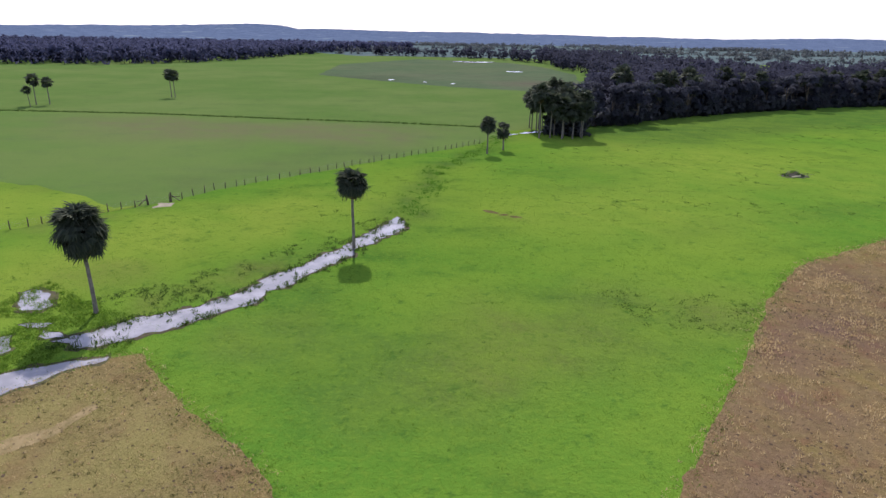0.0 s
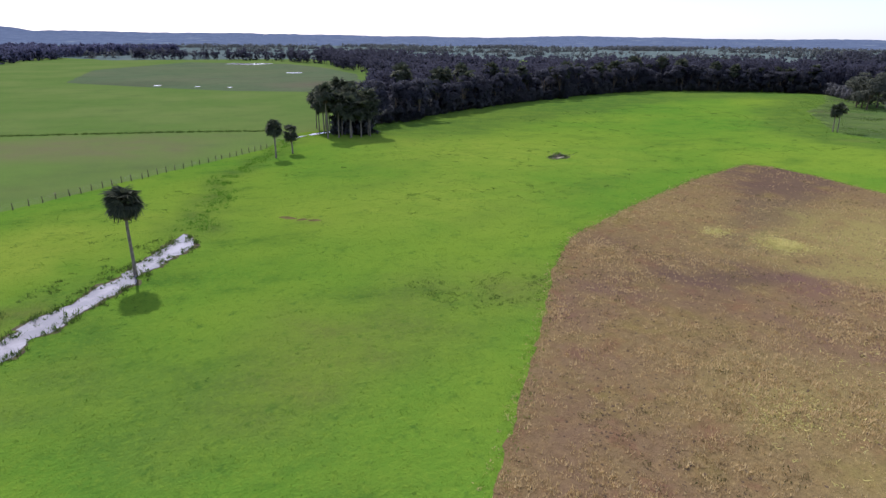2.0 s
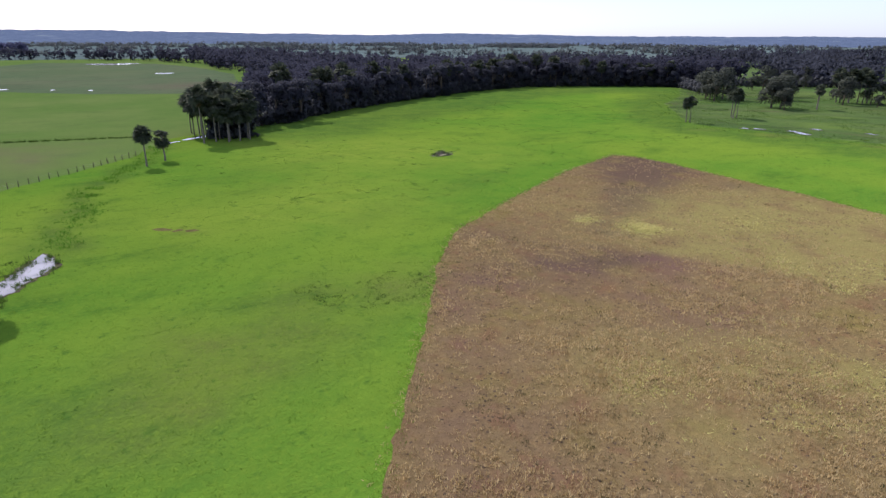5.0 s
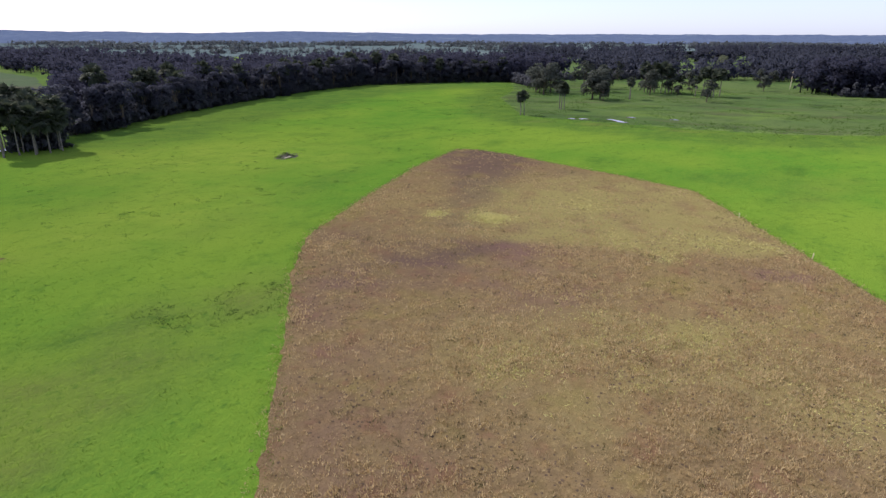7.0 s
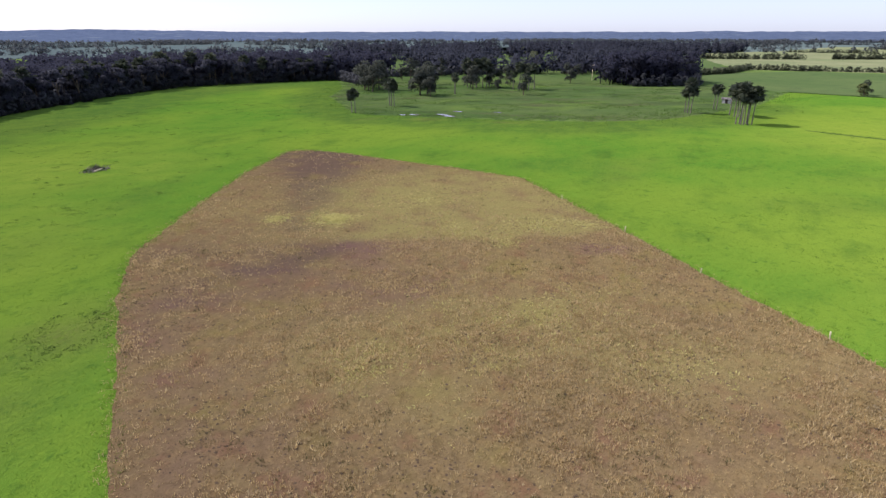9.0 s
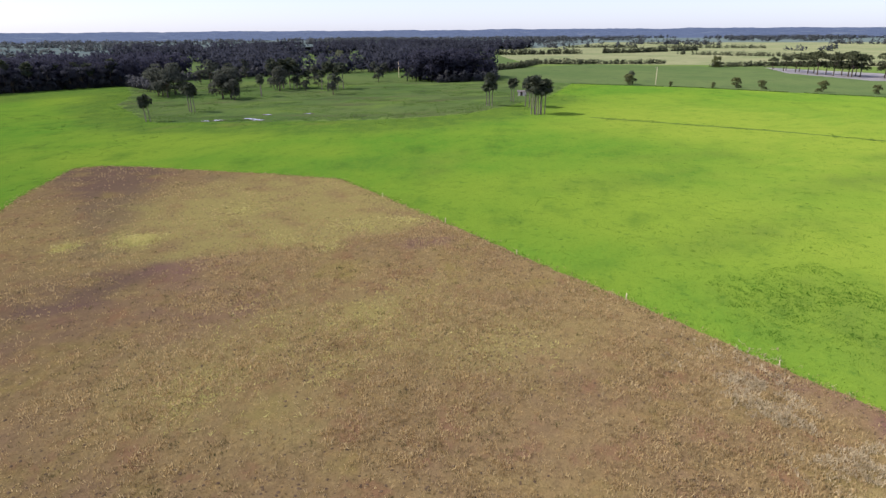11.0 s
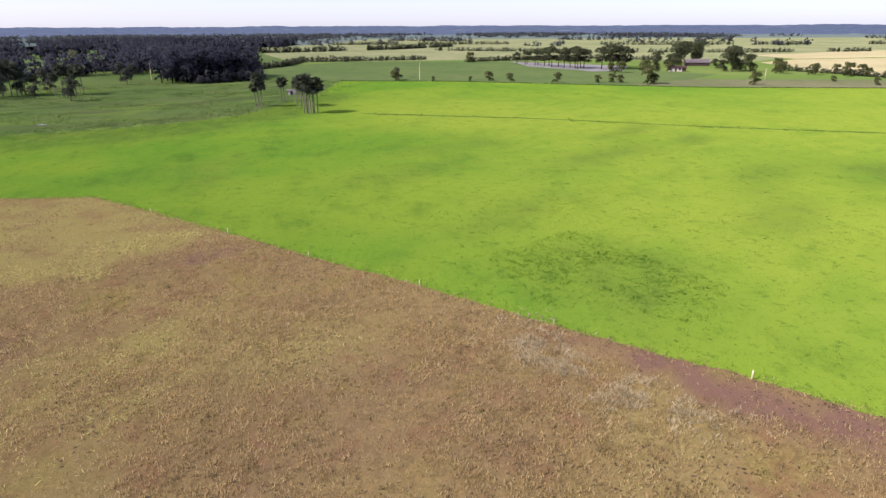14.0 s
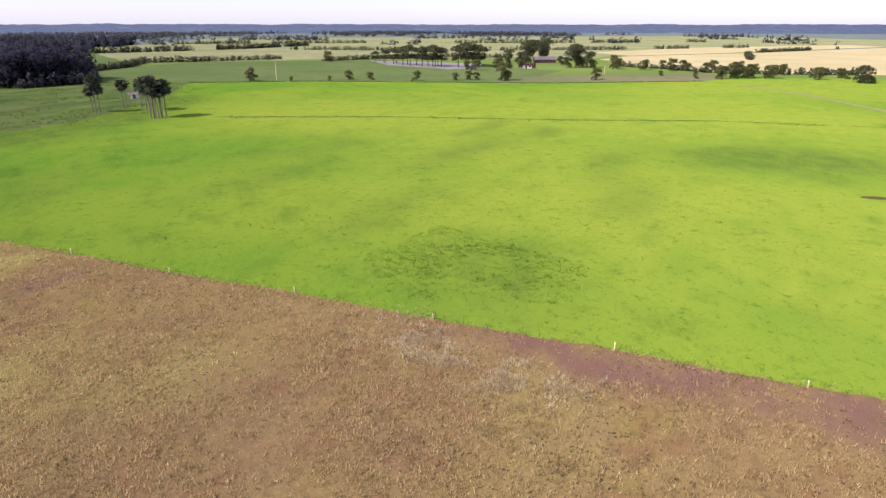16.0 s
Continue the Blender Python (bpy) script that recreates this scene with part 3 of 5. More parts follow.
held_drifts(pasture, (
    # Among the dark spots, those along WOOD_EDGE paint the wood's shade into the grass.
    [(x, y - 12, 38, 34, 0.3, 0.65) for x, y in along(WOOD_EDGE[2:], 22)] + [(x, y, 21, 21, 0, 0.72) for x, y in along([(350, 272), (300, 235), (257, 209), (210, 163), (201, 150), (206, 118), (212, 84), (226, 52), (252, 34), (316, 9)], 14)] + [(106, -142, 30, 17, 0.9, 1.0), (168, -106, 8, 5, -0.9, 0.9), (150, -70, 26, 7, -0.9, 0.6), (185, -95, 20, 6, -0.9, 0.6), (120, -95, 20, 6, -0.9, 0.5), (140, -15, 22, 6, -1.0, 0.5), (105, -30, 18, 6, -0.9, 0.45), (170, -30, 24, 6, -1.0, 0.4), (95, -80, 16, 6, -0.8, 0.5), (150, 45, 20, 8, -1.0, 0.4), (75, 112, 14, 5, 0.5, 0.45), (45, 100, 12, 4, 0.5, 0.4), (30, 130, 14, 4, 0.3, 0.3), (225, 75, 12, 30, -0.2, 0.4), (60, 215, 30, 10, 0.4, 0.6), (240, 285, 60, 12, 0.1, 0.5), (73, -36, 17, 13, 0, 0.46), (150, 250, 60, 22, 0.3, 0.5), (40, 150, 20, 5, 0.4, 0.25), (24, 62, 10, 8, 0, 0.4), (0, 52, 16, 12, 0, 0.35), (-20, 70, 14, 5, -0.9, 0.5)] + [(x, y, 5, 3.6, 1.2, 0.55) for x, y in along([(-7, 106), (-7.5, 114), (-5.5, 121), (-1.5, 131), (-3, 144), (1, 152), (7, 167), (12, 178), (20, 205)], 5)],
    [(38, 112, 28, 20, 0, 0.75), (72, 155, 38, 28, 0, 0.75), (52, 190, 26, 18, 0, 0.6), (160, -210, 60, 50, 0, 0.8), (250, -230, 60, 60, 0, 0.6), (60, -120, 40, 26, 0.4, 0.5), (240, -330, 60, 60, 0, 0.8), (120, -60, 60, 40, 0, 0.6), (200, -120, 90, 60, 0.6, 0.8), (250, -40, 60, 50, 0, 0.7), (-45, 92, 28, 16, 0.8, 0.9), (-70, 60, 30, 20, 0, 0.7), (-20, 112, 20, 14, 0.8, 0.6), (60, -90, 50, 40, 0, 0.7), (95, 130, 20, 12, 0.5, 0.25)],
    [(36, 66, 9, 6, 0.9, 0.45), (-3, 120, 6, 26, -0.2, 0.12), (11, 106.5, 5, 1.0, -0.25, 0.9), (-30, 72, 18, 3, 1.0, 0.6), (-46, 74, 8, 5, 0, 0.5), (206, 118, 9, 5, -1.2, 0.5), (214, 88, 12, 4, -1.2, 0.5), (196, 140, 6, 4, 0, 0.4), (150, 30, 20, 5, 0, 0.2), (8, 200, 14, 10, 0, 0.5), (-66, 97.5, 14, 2.4, 0.8, 0.7), (10, 60, 14, 9, 0, 0.4), (0, 48, 12, 6, 0.4, 0.35), (-18, 58, 9, 6, 0, 0.4), (24, 72, 8, 5, 0.5, 0.3)]), 3.5)

# ---- water ----
CREEK = [(-8.6, 104.9), (-10.5, 98.8), (-13.3, 94.1), (-15.8, 87.4), (-19.5, 80.6), (-23.2, 75.9), (-26.4, 68.6), (-29.8, 65.6), (-32.2, 63.4), (-35.8, 61.4), (-39.0, 58.2),
         (-41.5, 55.6), (-38.4, 54.8), (-34.3, 56.3), (-31, 59.6), (-27, 62.7), (-23.5, 66.6), (-20.7, 72.1), (-17.4, 77.6), (-14.4, 83.3), (-11, 90.3), (-8.7, 94.3), (-6.4, 99)]


def wet(name, outline, z, label, margin=1.0, spacing=0.7, amount=0.75, category="water"):
    """A pool with a muddy rim."""
    mid = np.mean(outline, 0)
    edge = []
    pts = np.array(outline)
    for i, p in enumerate(pts):
        t = pts[(i + 1) % len(pts)] - pts[i - 1]
        out = np.array([t[1], -t[0]]) / (np.hypot(*t) + 1e-9)
        if inside((p + out * 0.2)[None], outline)[0]:
            out = -out
        edge.append(tuple(p + out * margin))
    sheet("mud_bank", edge, z - 0.02, MUD, "dark wet mud bank beside the water", "bank", spacing, amount * 1.4)
    return sheet(name, outline, z, WATER, label, category, spacing, amount)


wet("creek_water", CREEK, 0.08, "shallow creek reflecting the pale sky", 0.5, 0.6, 1.0)
wet("creek_arm_water", [(-34.2, 53.2), (-37.7, 52.2), (-40.5, 50.8), (-43.5, 48.6), (-52, 42), (-50, 39), (-40.3, 45.6), (-39, 47.7), (-36.5, 50.2), (-34, 52.5)], 0.085, "side arm of the creek with grey water", 0.5)
wet("pool_water", [(-53.3, 68.2), (-52.3, 69.5), (-49.5, 68.4), (-47.2, 65.1), (-47.8, 63.2), (-50, 63.4)], 0.085, "small round pool in the pasture", 0.7)
wet("pool_water", [(-48, 56.3), (-46.6, 56.9), (-44.6, 54.6), (-45.2, 52.8), (-47.5, 53.5)], 0.09, "small marshy pool", 0.4)
wet("pool_water", [(-44.5, 58.6), (-41.7, 58.3), (-40.9, 56.8), (-42.8, 56.4)], 0.09, "small marshy pool", 0.4)
wet("pool_water", [(-47.6, 59.6), (-45.6, 60.4), (-44.2, 60.2), (-44.6, 59.2), (-46.4, 58.8)], 0.09, "small marshy pool", 0.3)
for x, y, rx, ry in ((36, 815, 28, 22), (66, 597, 8, 10), (-41, 460, 2.6, 4), (5, 430, 1.5, 3), (-15, 443, 1.5, 3), (219, 117, 1.6, 2.4), (221, 120, 1.2, 1.5), (222, 123, 1.0, 1.6), (216, 132, 1.6, 2.2), (213, 136, 1.2, 1.4), (234, 121, 1.2, 2), (240, 105, 1.2, 1.8)):
    wet("pool_water", [(x + rx * math.cos(a), y + ry * math.sin(a) * (1 + 0.3 * math.sin(3 * a))) for a in np.linspace(0, math.tau, 14)[:-1]], 0.08, "shallow bright pool in the boggy meadow", 0.6, 0.8, min(0.9, rx * 0.3))
wet("stream_water", [(18, 202), (21, 204.5), (25.5, 206.6), (25, 205), (21, 202.6)], 0.08, "bright stretch of stream by the palm clump", 0.5)
wet("stream_water", [(26, 208), (29, 211), (35, 214), (35.5, 211), (31, 209.4), (27.5, 207.4)], 0.08, "bright stretch of stream under the palm clump", 0.8)
sheet("dried_pond", [(590, -172), (520, -166), (445, -195), (450, -222), (500, -248), (560, -200)], 0.05, GREY_MUD, "grey drying pond bed under tall trees", "pond", 5.0, 2.5)
for x, y, rx, ry, turn in ((9.0, 108.9, 1.5, 0.8, -0.6), (11.4, 107.0, 1.0, 0.6, 0.3), (13.4, 106.0, 1.2, 0.7, -0.5), (73.9, -124.5, 2.6, 1.3, 0.9)):
    ring = [(rx * math.cos(a), ry * math.sin(a)) for a in np.linspace(0, math.tau, 12)[:-1]]
    c, s = math.cos(turn), math.sin(turn)
    sheet("bare_patch", [(x + u * c - v * s, y + u * s + v * c) for u, v in ring], 0.05, BARE, "bare brown earth trodden through the grass", "earth", 0.4, 0.55)
sheet("gate_mud", [(-55, 107.4), (-52.2, 108.6), (-53.0, 111.6), (-55.6, 110.8)], 0.05, SAND, "pale dry mud in the gateway", "mud", 0.6, 1.0)
sheet("ditch", [(247, -9), (220.6, -71.5), (190, -122), (165.5, -172.5), (137.5, -206.5), (106, -248.5), (104, -252), (134, -210), (162, -176), (186.5, -125.5), (217, -74.5), (243.5, -12.5)], 0.045, DITCH_GRASS, "shallow grassy ditch across the pasture", "ditch", 1.5, 0.8)
sheet("dirt_track", [(262, -298.5), (212, -287.5), (174, -269.5), (149, -257.5), (90, -227.5), (89, -223.5), (150, -253), (175, -265), (213, -282.7), (261, -294)], 0.05, TRACK_EARTH, "worn pale track through the pasture", "track", 1.2, 0.9)


# ---- trees ----
def leaf_cloud(lobes, count, size, rng, droop=0.0):
    """Leaf sprays as small bent quads on and in a set of lobes (x, y, z, radius, flatness)."""
    lobes = np.array(lobes, float)
    share = lobes[:, 3] ** 2
    which = rng.choice(len(lobes), count, p=share / share.sum())
    d = rng.normal(0, 1, (count, 3))
    d /= np.linalg.norm(d, axis=1)[:, None]
    d[:, 2] = np.where(d[:, 2] < -0.35, -d[:, 2], d[:, 2])
    r = lobes[which, 3] * rng.uniform(0.76, 1.10, count)
    mid = lobes[which, :3] + d * r[:, None] * np.stack([np.ones(count), np.ones(count), lobes[which, 4]], 1)
    n = d + rng.normal(0, 0.55, (count, 3))
    n /= np.linalg.norm(n, axis=1)[:, None]
    u = np.cross(n, rng.normal(0, 1, (count, 3)))
    u /= np.linalg.norm(u, axis=1)[:, None] + 1e-9
    w = np.cross(n, u)
    s = (size * rng.uniform(0.55, 1.35, count))[:, None]
    v = np.stack([mid - u * s, mid - w * s * 0.55 + n * s * 0.15, mid + u * s * 1.1 - (0, 0, droop), mid + w * s * 0.6], 1)
    return v.reshape(-1, 3), np.arange(count * 4).reshape(-1, 4)


def outward(v, f, jitter=0.10):
    """For each spray the way out from the crown's middle, a little uneven."""
    rng = np.random.default_rng(len(v))
    heart = np.array((0, 0, v[:, 2].mean() * 0.75))
    n = (v - heart) * (1, 1, 1.1) + (0, 0, 1.0)
    n /= np.linalg.norm(n, axis=1)[:, None] + 1e-9
    n = n + np.repeat(rng.normal(0, jitter, (len(v) // 4 + 1, 3)), 4, 0)[:len(v)]
    return n / np.linalg.norm(n, axis=1)[:, None]


def broad_lobes(rng, height, width, low=0.35):
    """Lobes of a broad crown."""
    res = []
    for _ in range(9):
        a, r = rng.uniform(0, math.tau), width * 0.5 * math.sqrt(rng.uniform(0.02, 0.6))
        z = height * rng.uniform(low + 0.12, 0.86) - r * 0.25
        res.append((r * math.cos(a), r * math.sin(a), z, width * rng.uniform(0.17, 0.30), 0.75))
    res.append((0, 0, height * 0.84, width * 0.22, 0.75))
    return res


def broad_trunk(rng, height, lobes, thick):
    """A tapered trunk that forks into limbs towards the lobes."""
    fork = height * 0.33
    bend = rng.normal(0, 0.25, 2)
    pieces = [tube([(0, 0, -0.1), (bend[0] * 0.4, bend[1] * 0.4, fork * 0.5), (bend[0], bend[1], fork), (bend[0], bend[1], height * 0.6)], [thick * 1.3, thick, thick * 0.8, thick * 0.35], 7)]
    for x, y, z, r, _ in lobes[:6]:
        pieces.append(tube([(bend[0], bend[1], fork * rng.uniform(0.8, 1.1)), (x * 0.55, y * 0.55, (fork + z) * 0.5), (x, y, z)], [thick * 0.5, thick * 0.33, thick * 0.1], 5))
    return joined(pieces)


def broad_tree(name, height, width, seed, leaf, label, count=900, size=0.55, category="tree", low=0.3):
    """A broadleaved tree: trunk with limbs, and a crown of leaf sprays."""
    rng = np.random.default_rng(seed)
    root = tagged(new(name), label, category)
    lobes = broad_lobes(rng, height, width, low)
    part("trunk", mesh_of("trunk", *broad_trunk(rng, height, lobes, 0.022 * height), BARK), BARK, root)
    v, f = leaf_cloud(lobes, count, size, rng)
    part("crown", rounded(mesh_of("crown", v, f, leaf), outward(v, f, 0.3)), leaf, root)
    return root


def fan_leaf(rng, stalk, blade, lobes=15, droop=0.3):
    """A fan palm's leaf along +x: a stalk and pleated fingers that droop at the tips."""
    pieces = [tube([(0, 0, 0), (stalk * 0.5, 0, 0.04), (stalk, 0, 0)], [0.035, 0.025, 0.02], 4)]
    for k in range(lobes):
        a = radians(-125 + 250 * k / (lobes - 1))
        c, s = math.cos(a), math.sin(a)
        length = blade * (0.75 + 0.25 * math.cos(a * 0.6)) * rng.uniform(0.85, 1.1)
        half = length * (1.8 / lobes)
        m = length * 0.55
        pieces.append((np.array([(stalk, 0, 0), (stalk + m * c + half * s, m * s - half * c, 0.06 + 0.03 * (k % 2)), (stalk + length * c, length * s, -droop * length * rng.uniform(0.7, 1.6)),
                                 (stalk + m * c - half * s, m * s + half * c, 0.02)]), np.array([(0, 1, 2, 3)])))
    return joined(pieces)


LEAF_RNG = np.random.default_rng(11)
FAN_MESHES = [mesh_of("frond", *fan_leaf(LEAF_RNG, 1.5, 1.35, 21, d), PALM_LEAF) for d in (0.3, 0.5, 0.75)]
DEAD_MESHES = [mesh_of("dry_frond", *fan_leaf(LEAF_RNG, 1.1, 1.0, 9, d), DEAD_LEAF) for d in (0.5, 0.8)]


def palm_trunk(rng, height, thick, lean):
    zs = np.linspace(0, 1, 11)
    path = [(lean[0] * z ** 1.4 + 0.04 * math.sin(7 * z), lean[1] * z ** 1.4, height * z - 0.1 * (z == 0)) for z in zs]
    return tube(path, [thick * (1.35 - 0.5 * z ** 0.4 + 0.04 * (i % 2)) for i, z in enumerate(zs)], 9)


def frond_turns(rng, green, dead, fall=140):
    """Headings and tilts of a palm's leaves, from the spear down to the dry skirt."""
    res = []
    for i in range(green):
        k = (i + 0.5) / green
        res.append((i * 137.5 + rng.uniform(-15, 15), 82 - fall * k ** 0.85 + rng.uniform(-8, 8), rng.uniform(0.85, 1.15), True))
    for i in range(dead):
        res.append((i * 137.5 + rng.uniform(-20, 20), -58 - 25 * rng.random(), rng.uniform(0.75, 1.05), False))
    return res


def tall_palm(height, lean, seed, size, label, green=44, dead=14, drop=0.0, fall=140):
    """A near fan palm, with each leaf a piece of its own."""
    rng = np.random.default_rng(seed)
    root = tagged(new("palm_tree"), label, "palm", "palms by the creek")
    top = height - 2.35 * size
    part("trunk", mesh_of("trunk", *palm_trunk(rng, top, 0.21, lean), PALM_BARK), PALM_BARK, root)
    for heading, tilt, scale, fresh in frond_turns(rng, green, dead, fall):
        ob = new("frond" if fresh else "dry_frond", (FAN_MESHES if fresh else DEAD_MESHES)[rng.integers(3 if fresh else 2)])
        ob.parent = root
        s = scale * size
        at = Vector((lean[0], lean[1], top - 0.05 - (0 if fresh else 0.25) - drop * rng.random() * (1.0 if tilt < 35 else 0.0)))
        ob.matrix_basis = Matrix.Translation(at) @ pose(0, 0, 0, 0, -tilt, heading) @ pose(0, 0, 0, rng.uniform(-35, 35), 0, 0) @ Matrix.Diagonal((s, s, s, 1))
    return root


def palm_crown(rng, size, green, dead, lobes=11):
    """Corners and faces of green and dry leaves, joined, about the trunk's top."""
    out = {True: [], False: []}
    for heading, tilt, scale, fresh in frond_turns(rng, green, dead):
        v, f = fan_leaf(rng, 1.4 if fresh else 1.0, 1.3 if fresh else 1.0, lobes if fresh else 7, rng.uniform(0.15, 0.5))
        m = np.array((pose(0, 0, 0, 0, -tilt, heading) @ pose(0, 0, 0, rng.uniform(-35, 35), 0, 0)).to_3x3()) * scale * size
        out[fresh].append((v @ m.T, f))
    return joined(out[True]), joined(out[False]) if out[False] else None


def far_palm(height, seed, size, label, group, green=30, dead=10, thick=0.2):
    """A palm further off: trunk, green crown, dry skirt."""
    rng = np.random.default_rng(seed)
    root = tagged(new("palm_tree"), label, "palm", group)
    top = height - 2.2 * size
    lean = rng.normal(0, 0.25, 2)
    part("trunk", mesh_of("trunk", *palm_trunk(rng, top, thick, lean), PALM_BARK), PALM_BARK, root)
    fresh, dry = palm_crown(rng, size, green, dead)
    move = np.array((lean[0], lean[1], top))
    part("crown", mesh_of("crown", fresh[0] + move, fresh[1], PALM_LEAF), PALM_LEAF, root)
    if dry:
        part("dry_skirt", mesh_of("dry_skirt", dry[0] + move - (0, 0, 0.2), dry[1], DEAD_LEAF), DEAD_LEAF, root, "hanging dry brown leaves")
    return root


def put(ob, x, y, turn=0.0, scale=1.0):
    ob.matrix_basis = pose(x, y, 0.02, 0, 0, turn) @ Matrix.Diagonal((scale, scale, scale, 1))
    return ob


# the two palms by the creek
put(tall_palm(13.0, (-0.35, 0.7), 5, 1.1, "tall fan palm with a full dark crown leaning by the creek", 124, 34, 1.3), -40.8, 63.2)
put(tall_palm(12.5, (0.1, 0.2), 6, 0.95, "slender straight fan palm at the creek's edge", 64, 4, 0.3, 112), -13.9, 87.0)
put(tall_palm(10.3, (0.15, 0.1), 7, 0.9, "fan palm at the end of the wire fence", 50, 6, 0.5, 125), 12.1, 168.8)
put(tall_palm(8.2, (-0.1, 0.1), 8, 0.85, "shorter fan palm beside a taller one", 50, 12, 1.5), 17.2, 174.6)

PALM_LABEL = "slender fan palm with a dark crown in open pasture"
masters = [far_palm(h, 20 + i, s, PALM_LABEL, "scattered palms", 30, d) for i, (h, s, d) in enumerate(((13.5, 1.25, 10), (12.0, 1.1, 14), (14.5, 1.35, 8)))]
put(masters[0], -139.1, 309.3)
put(masters[1], -176.1, 269.7)
put(masters[2], 276.8, 33.2)
spread = np.random.default_rng(3)
SPOTS = [(-137.4, 309.5, 0.92), (-181, 268, 0.98), (-178.4, 260, 0.6), (276.5, 31.8, 0.95), (278.2, 34.4, 0.85), (295.7, 23.7, 0.93), (297, 25, 0.8), (274.2, 14.9, 1.0), (278.2, 16.9, 1.05), (272.5, 13.2, 0.9)]
SPOTS += [(251.7, 11.4, 1.05), (250.1, 9.9, 1.0), (250.3, 8.6, 1.03), (252.1, 7.3, 0.95), (253.5, 9.2, 1.0), (249.2, 10.8, 0.92), (254.0, 11.5, 1.08), (251.2, 12.6, 0.98)]
SPOTS += [(207.9, 158, 0.72), (209, 157, 0.70), (208.6, 158.6, 0.68), (236.8, 157.2, 1.05), (239, 159.6, 0.95), (237.5, 156, 0.75), (300, 157, 0.85), (303, 159, 0.8), (345.7, 131.7, 1.15), (349.8, 134.8, 1.1), (353, 131, 1.12), (347, 138, 1.1)]
SPOTS += [(345.9, 166.2, 1.2), (350, 164, 1.22), (353, 160.8, 1.2), (347, 160, 1.14), (352.3, 154.1, 0.9), (351, 169, 1.22), (358, 163, 1.15), (343, 171, 1.2), (344, 141, 0.95)]
for x, y, k in SPOTS:
    copy_thing(masters[spread.integers(3)], pose(x, y, 0.02, 0, 0, spread.uniform(0, 360)) @ Matrix.Scale(k, 4))

CLUMP_LABEL = "tall fan palm in a dense dark clump"
clump = [far_palm(h, 40 + i, 1.5, CLUMP_LABEL, "palm clump by the stream", 34, 12) for i, h in enumerate((17.0, 15.0, 13.0))]
clump_spots = [(32.0 + 2.8 * i + spread.uniform(-1.3, 1.3), 199.5 + 5.2 * j - 0.4 * i + spread.uniform(-2, 2)) for i in range(6) for j in range(5)]
for i, (x, y) in enumerate(clump_spots):
    m = pose(x, y, 0.02, 0, 0, spread.uniform(0, 360)) @ Matrix.Scale(spread.uniform(0.82, 1.06), 4)
    if i < 3:
        clump[i].matrix_basis = m
    else:
        copy_thing(clump[spread.integers(3)], m)

# broadleaved trees of the wood's edge, each its own
EDGE_LABEL = "dark broadleaved tree at the edge of the wood"
edge_masters = [broad_tree("tree", 18, w, 60 + i, LIFTED_EDGE_LEAF, EDGE_LABEL, 1600, 0.55, low=-0.12) for i, w in enumerate((11, 13, 10, 12))]
edge_line = along([(44, 224)] + WOOD_EDGE[1:], 6.0)
for i, (x, y) in enumerate(edge_line):
    m = pose(x + spread.uniform(-2, 2) + 1, y + spread.uniform(1, 5), 0.02, 0, 0, spread.uniform(0, 360)) @ Matrix.Scale(spread.uniform(0.72, 1.1), 4)
    if i < 4:
        edge_masters[i].matrix_basis = m
    else:
        copy_thing(edge_masters[spread.integers(4)], m)
for i, (x, y) in enumerate(along([(70, 246), (112, 276), (160, 300), (205, 323), (258, 337), (298, 324), (352, 287)], 9.0)):
    copy_thing(clump[spread.integers(3)], pose(x + spread.uniform(-4, 4), y + spread.uniform(-2, 8), 0.02, 0, 0, spread.uniform(0, 360)) @ Matrix.Scale(spread.uniform(1.0, 1.28), 4))

# trees of the clearing and of the farm
clearing = broad_tree("tree", 15, 13, 71, CLEARING_LEAF, "dark spreading tree in the swampy clearing", 1700, 0.45, low=0.06)
clearing.matrix_basis = pose(301, 219, 0.02)
CLEARING_SPOTS = [(291.7, 206.7, 1.0), (298, 214, 0.9), (354, 243, 1.0), (382, 237, 1.05), (290, 173.4, 1.0), (284, 163.5, 0.7), (445, 247, 0.9), (334, 163, 0.95), (349, 157, 0.8), (386, 163, 0.8), (472, 149, 0.7), (483, 143, 0.6), (452, 101, 1.2), (448, 88, 1.15), (446, 72, 1.2), (447, 60, 1.1), (318, 124, 0.75), (290.4, 169, 1.05), (306, 212, 1.15), (312, 226, 1.1), (287, 172, 0.9), (408.6, 126, 0.62), (430.5, 110, 0.5), (432, 133, 0.56), (406, -40.6, 0.55), (330, 190, 0.9), (345, 170, 0.8), (352, 205, 1.0), (373.6, 238.9, 0.62), (424, 234.4, 0.6), (454.1, 229.6, 0.6), (313.8, 223.9, 0.7), (325, 221.9, 0.55), (455.2, 114.1, 0.35), (438.6, 95.6, 0.4), (358.6, 163.6, 0.42), (334.2, 146.9, 0.4), (369, 153.4, 0.45), (400.6, 192.6, 0.6), (397.4, 153.3, 0.5)]
for x, y, k in CLEARING_SPOTS:
    copy_thing(clearing, pose(x, y, 0.02, 0, 0, spread.uniform(0, 360)) @ Matrix.Scale(k, 4))
farm_tree = broad_tree("tree", 18, 17, 75, LEAF, "large dark round-crowned tree by the farm", 2400, 0.6, low=-0.08)
farm_tree.matrix_basis = pose(421, -294, 0.02)
FARM_SPOTS = [(412, -302, 0.7), (432, -304, 0.8), (522, -312, 1.05), (531, -332, 1.0), (516, -286, 0.62), (508, -292, 0.5), (574, -346, 0.95), (570, -360, 0.98), (478, -282, 0.45), (490, -288, 0.55), (475, -262, 0.4), (452, -300, 0.42), (540, -318, 0.8), (425, -288, 0.45)]
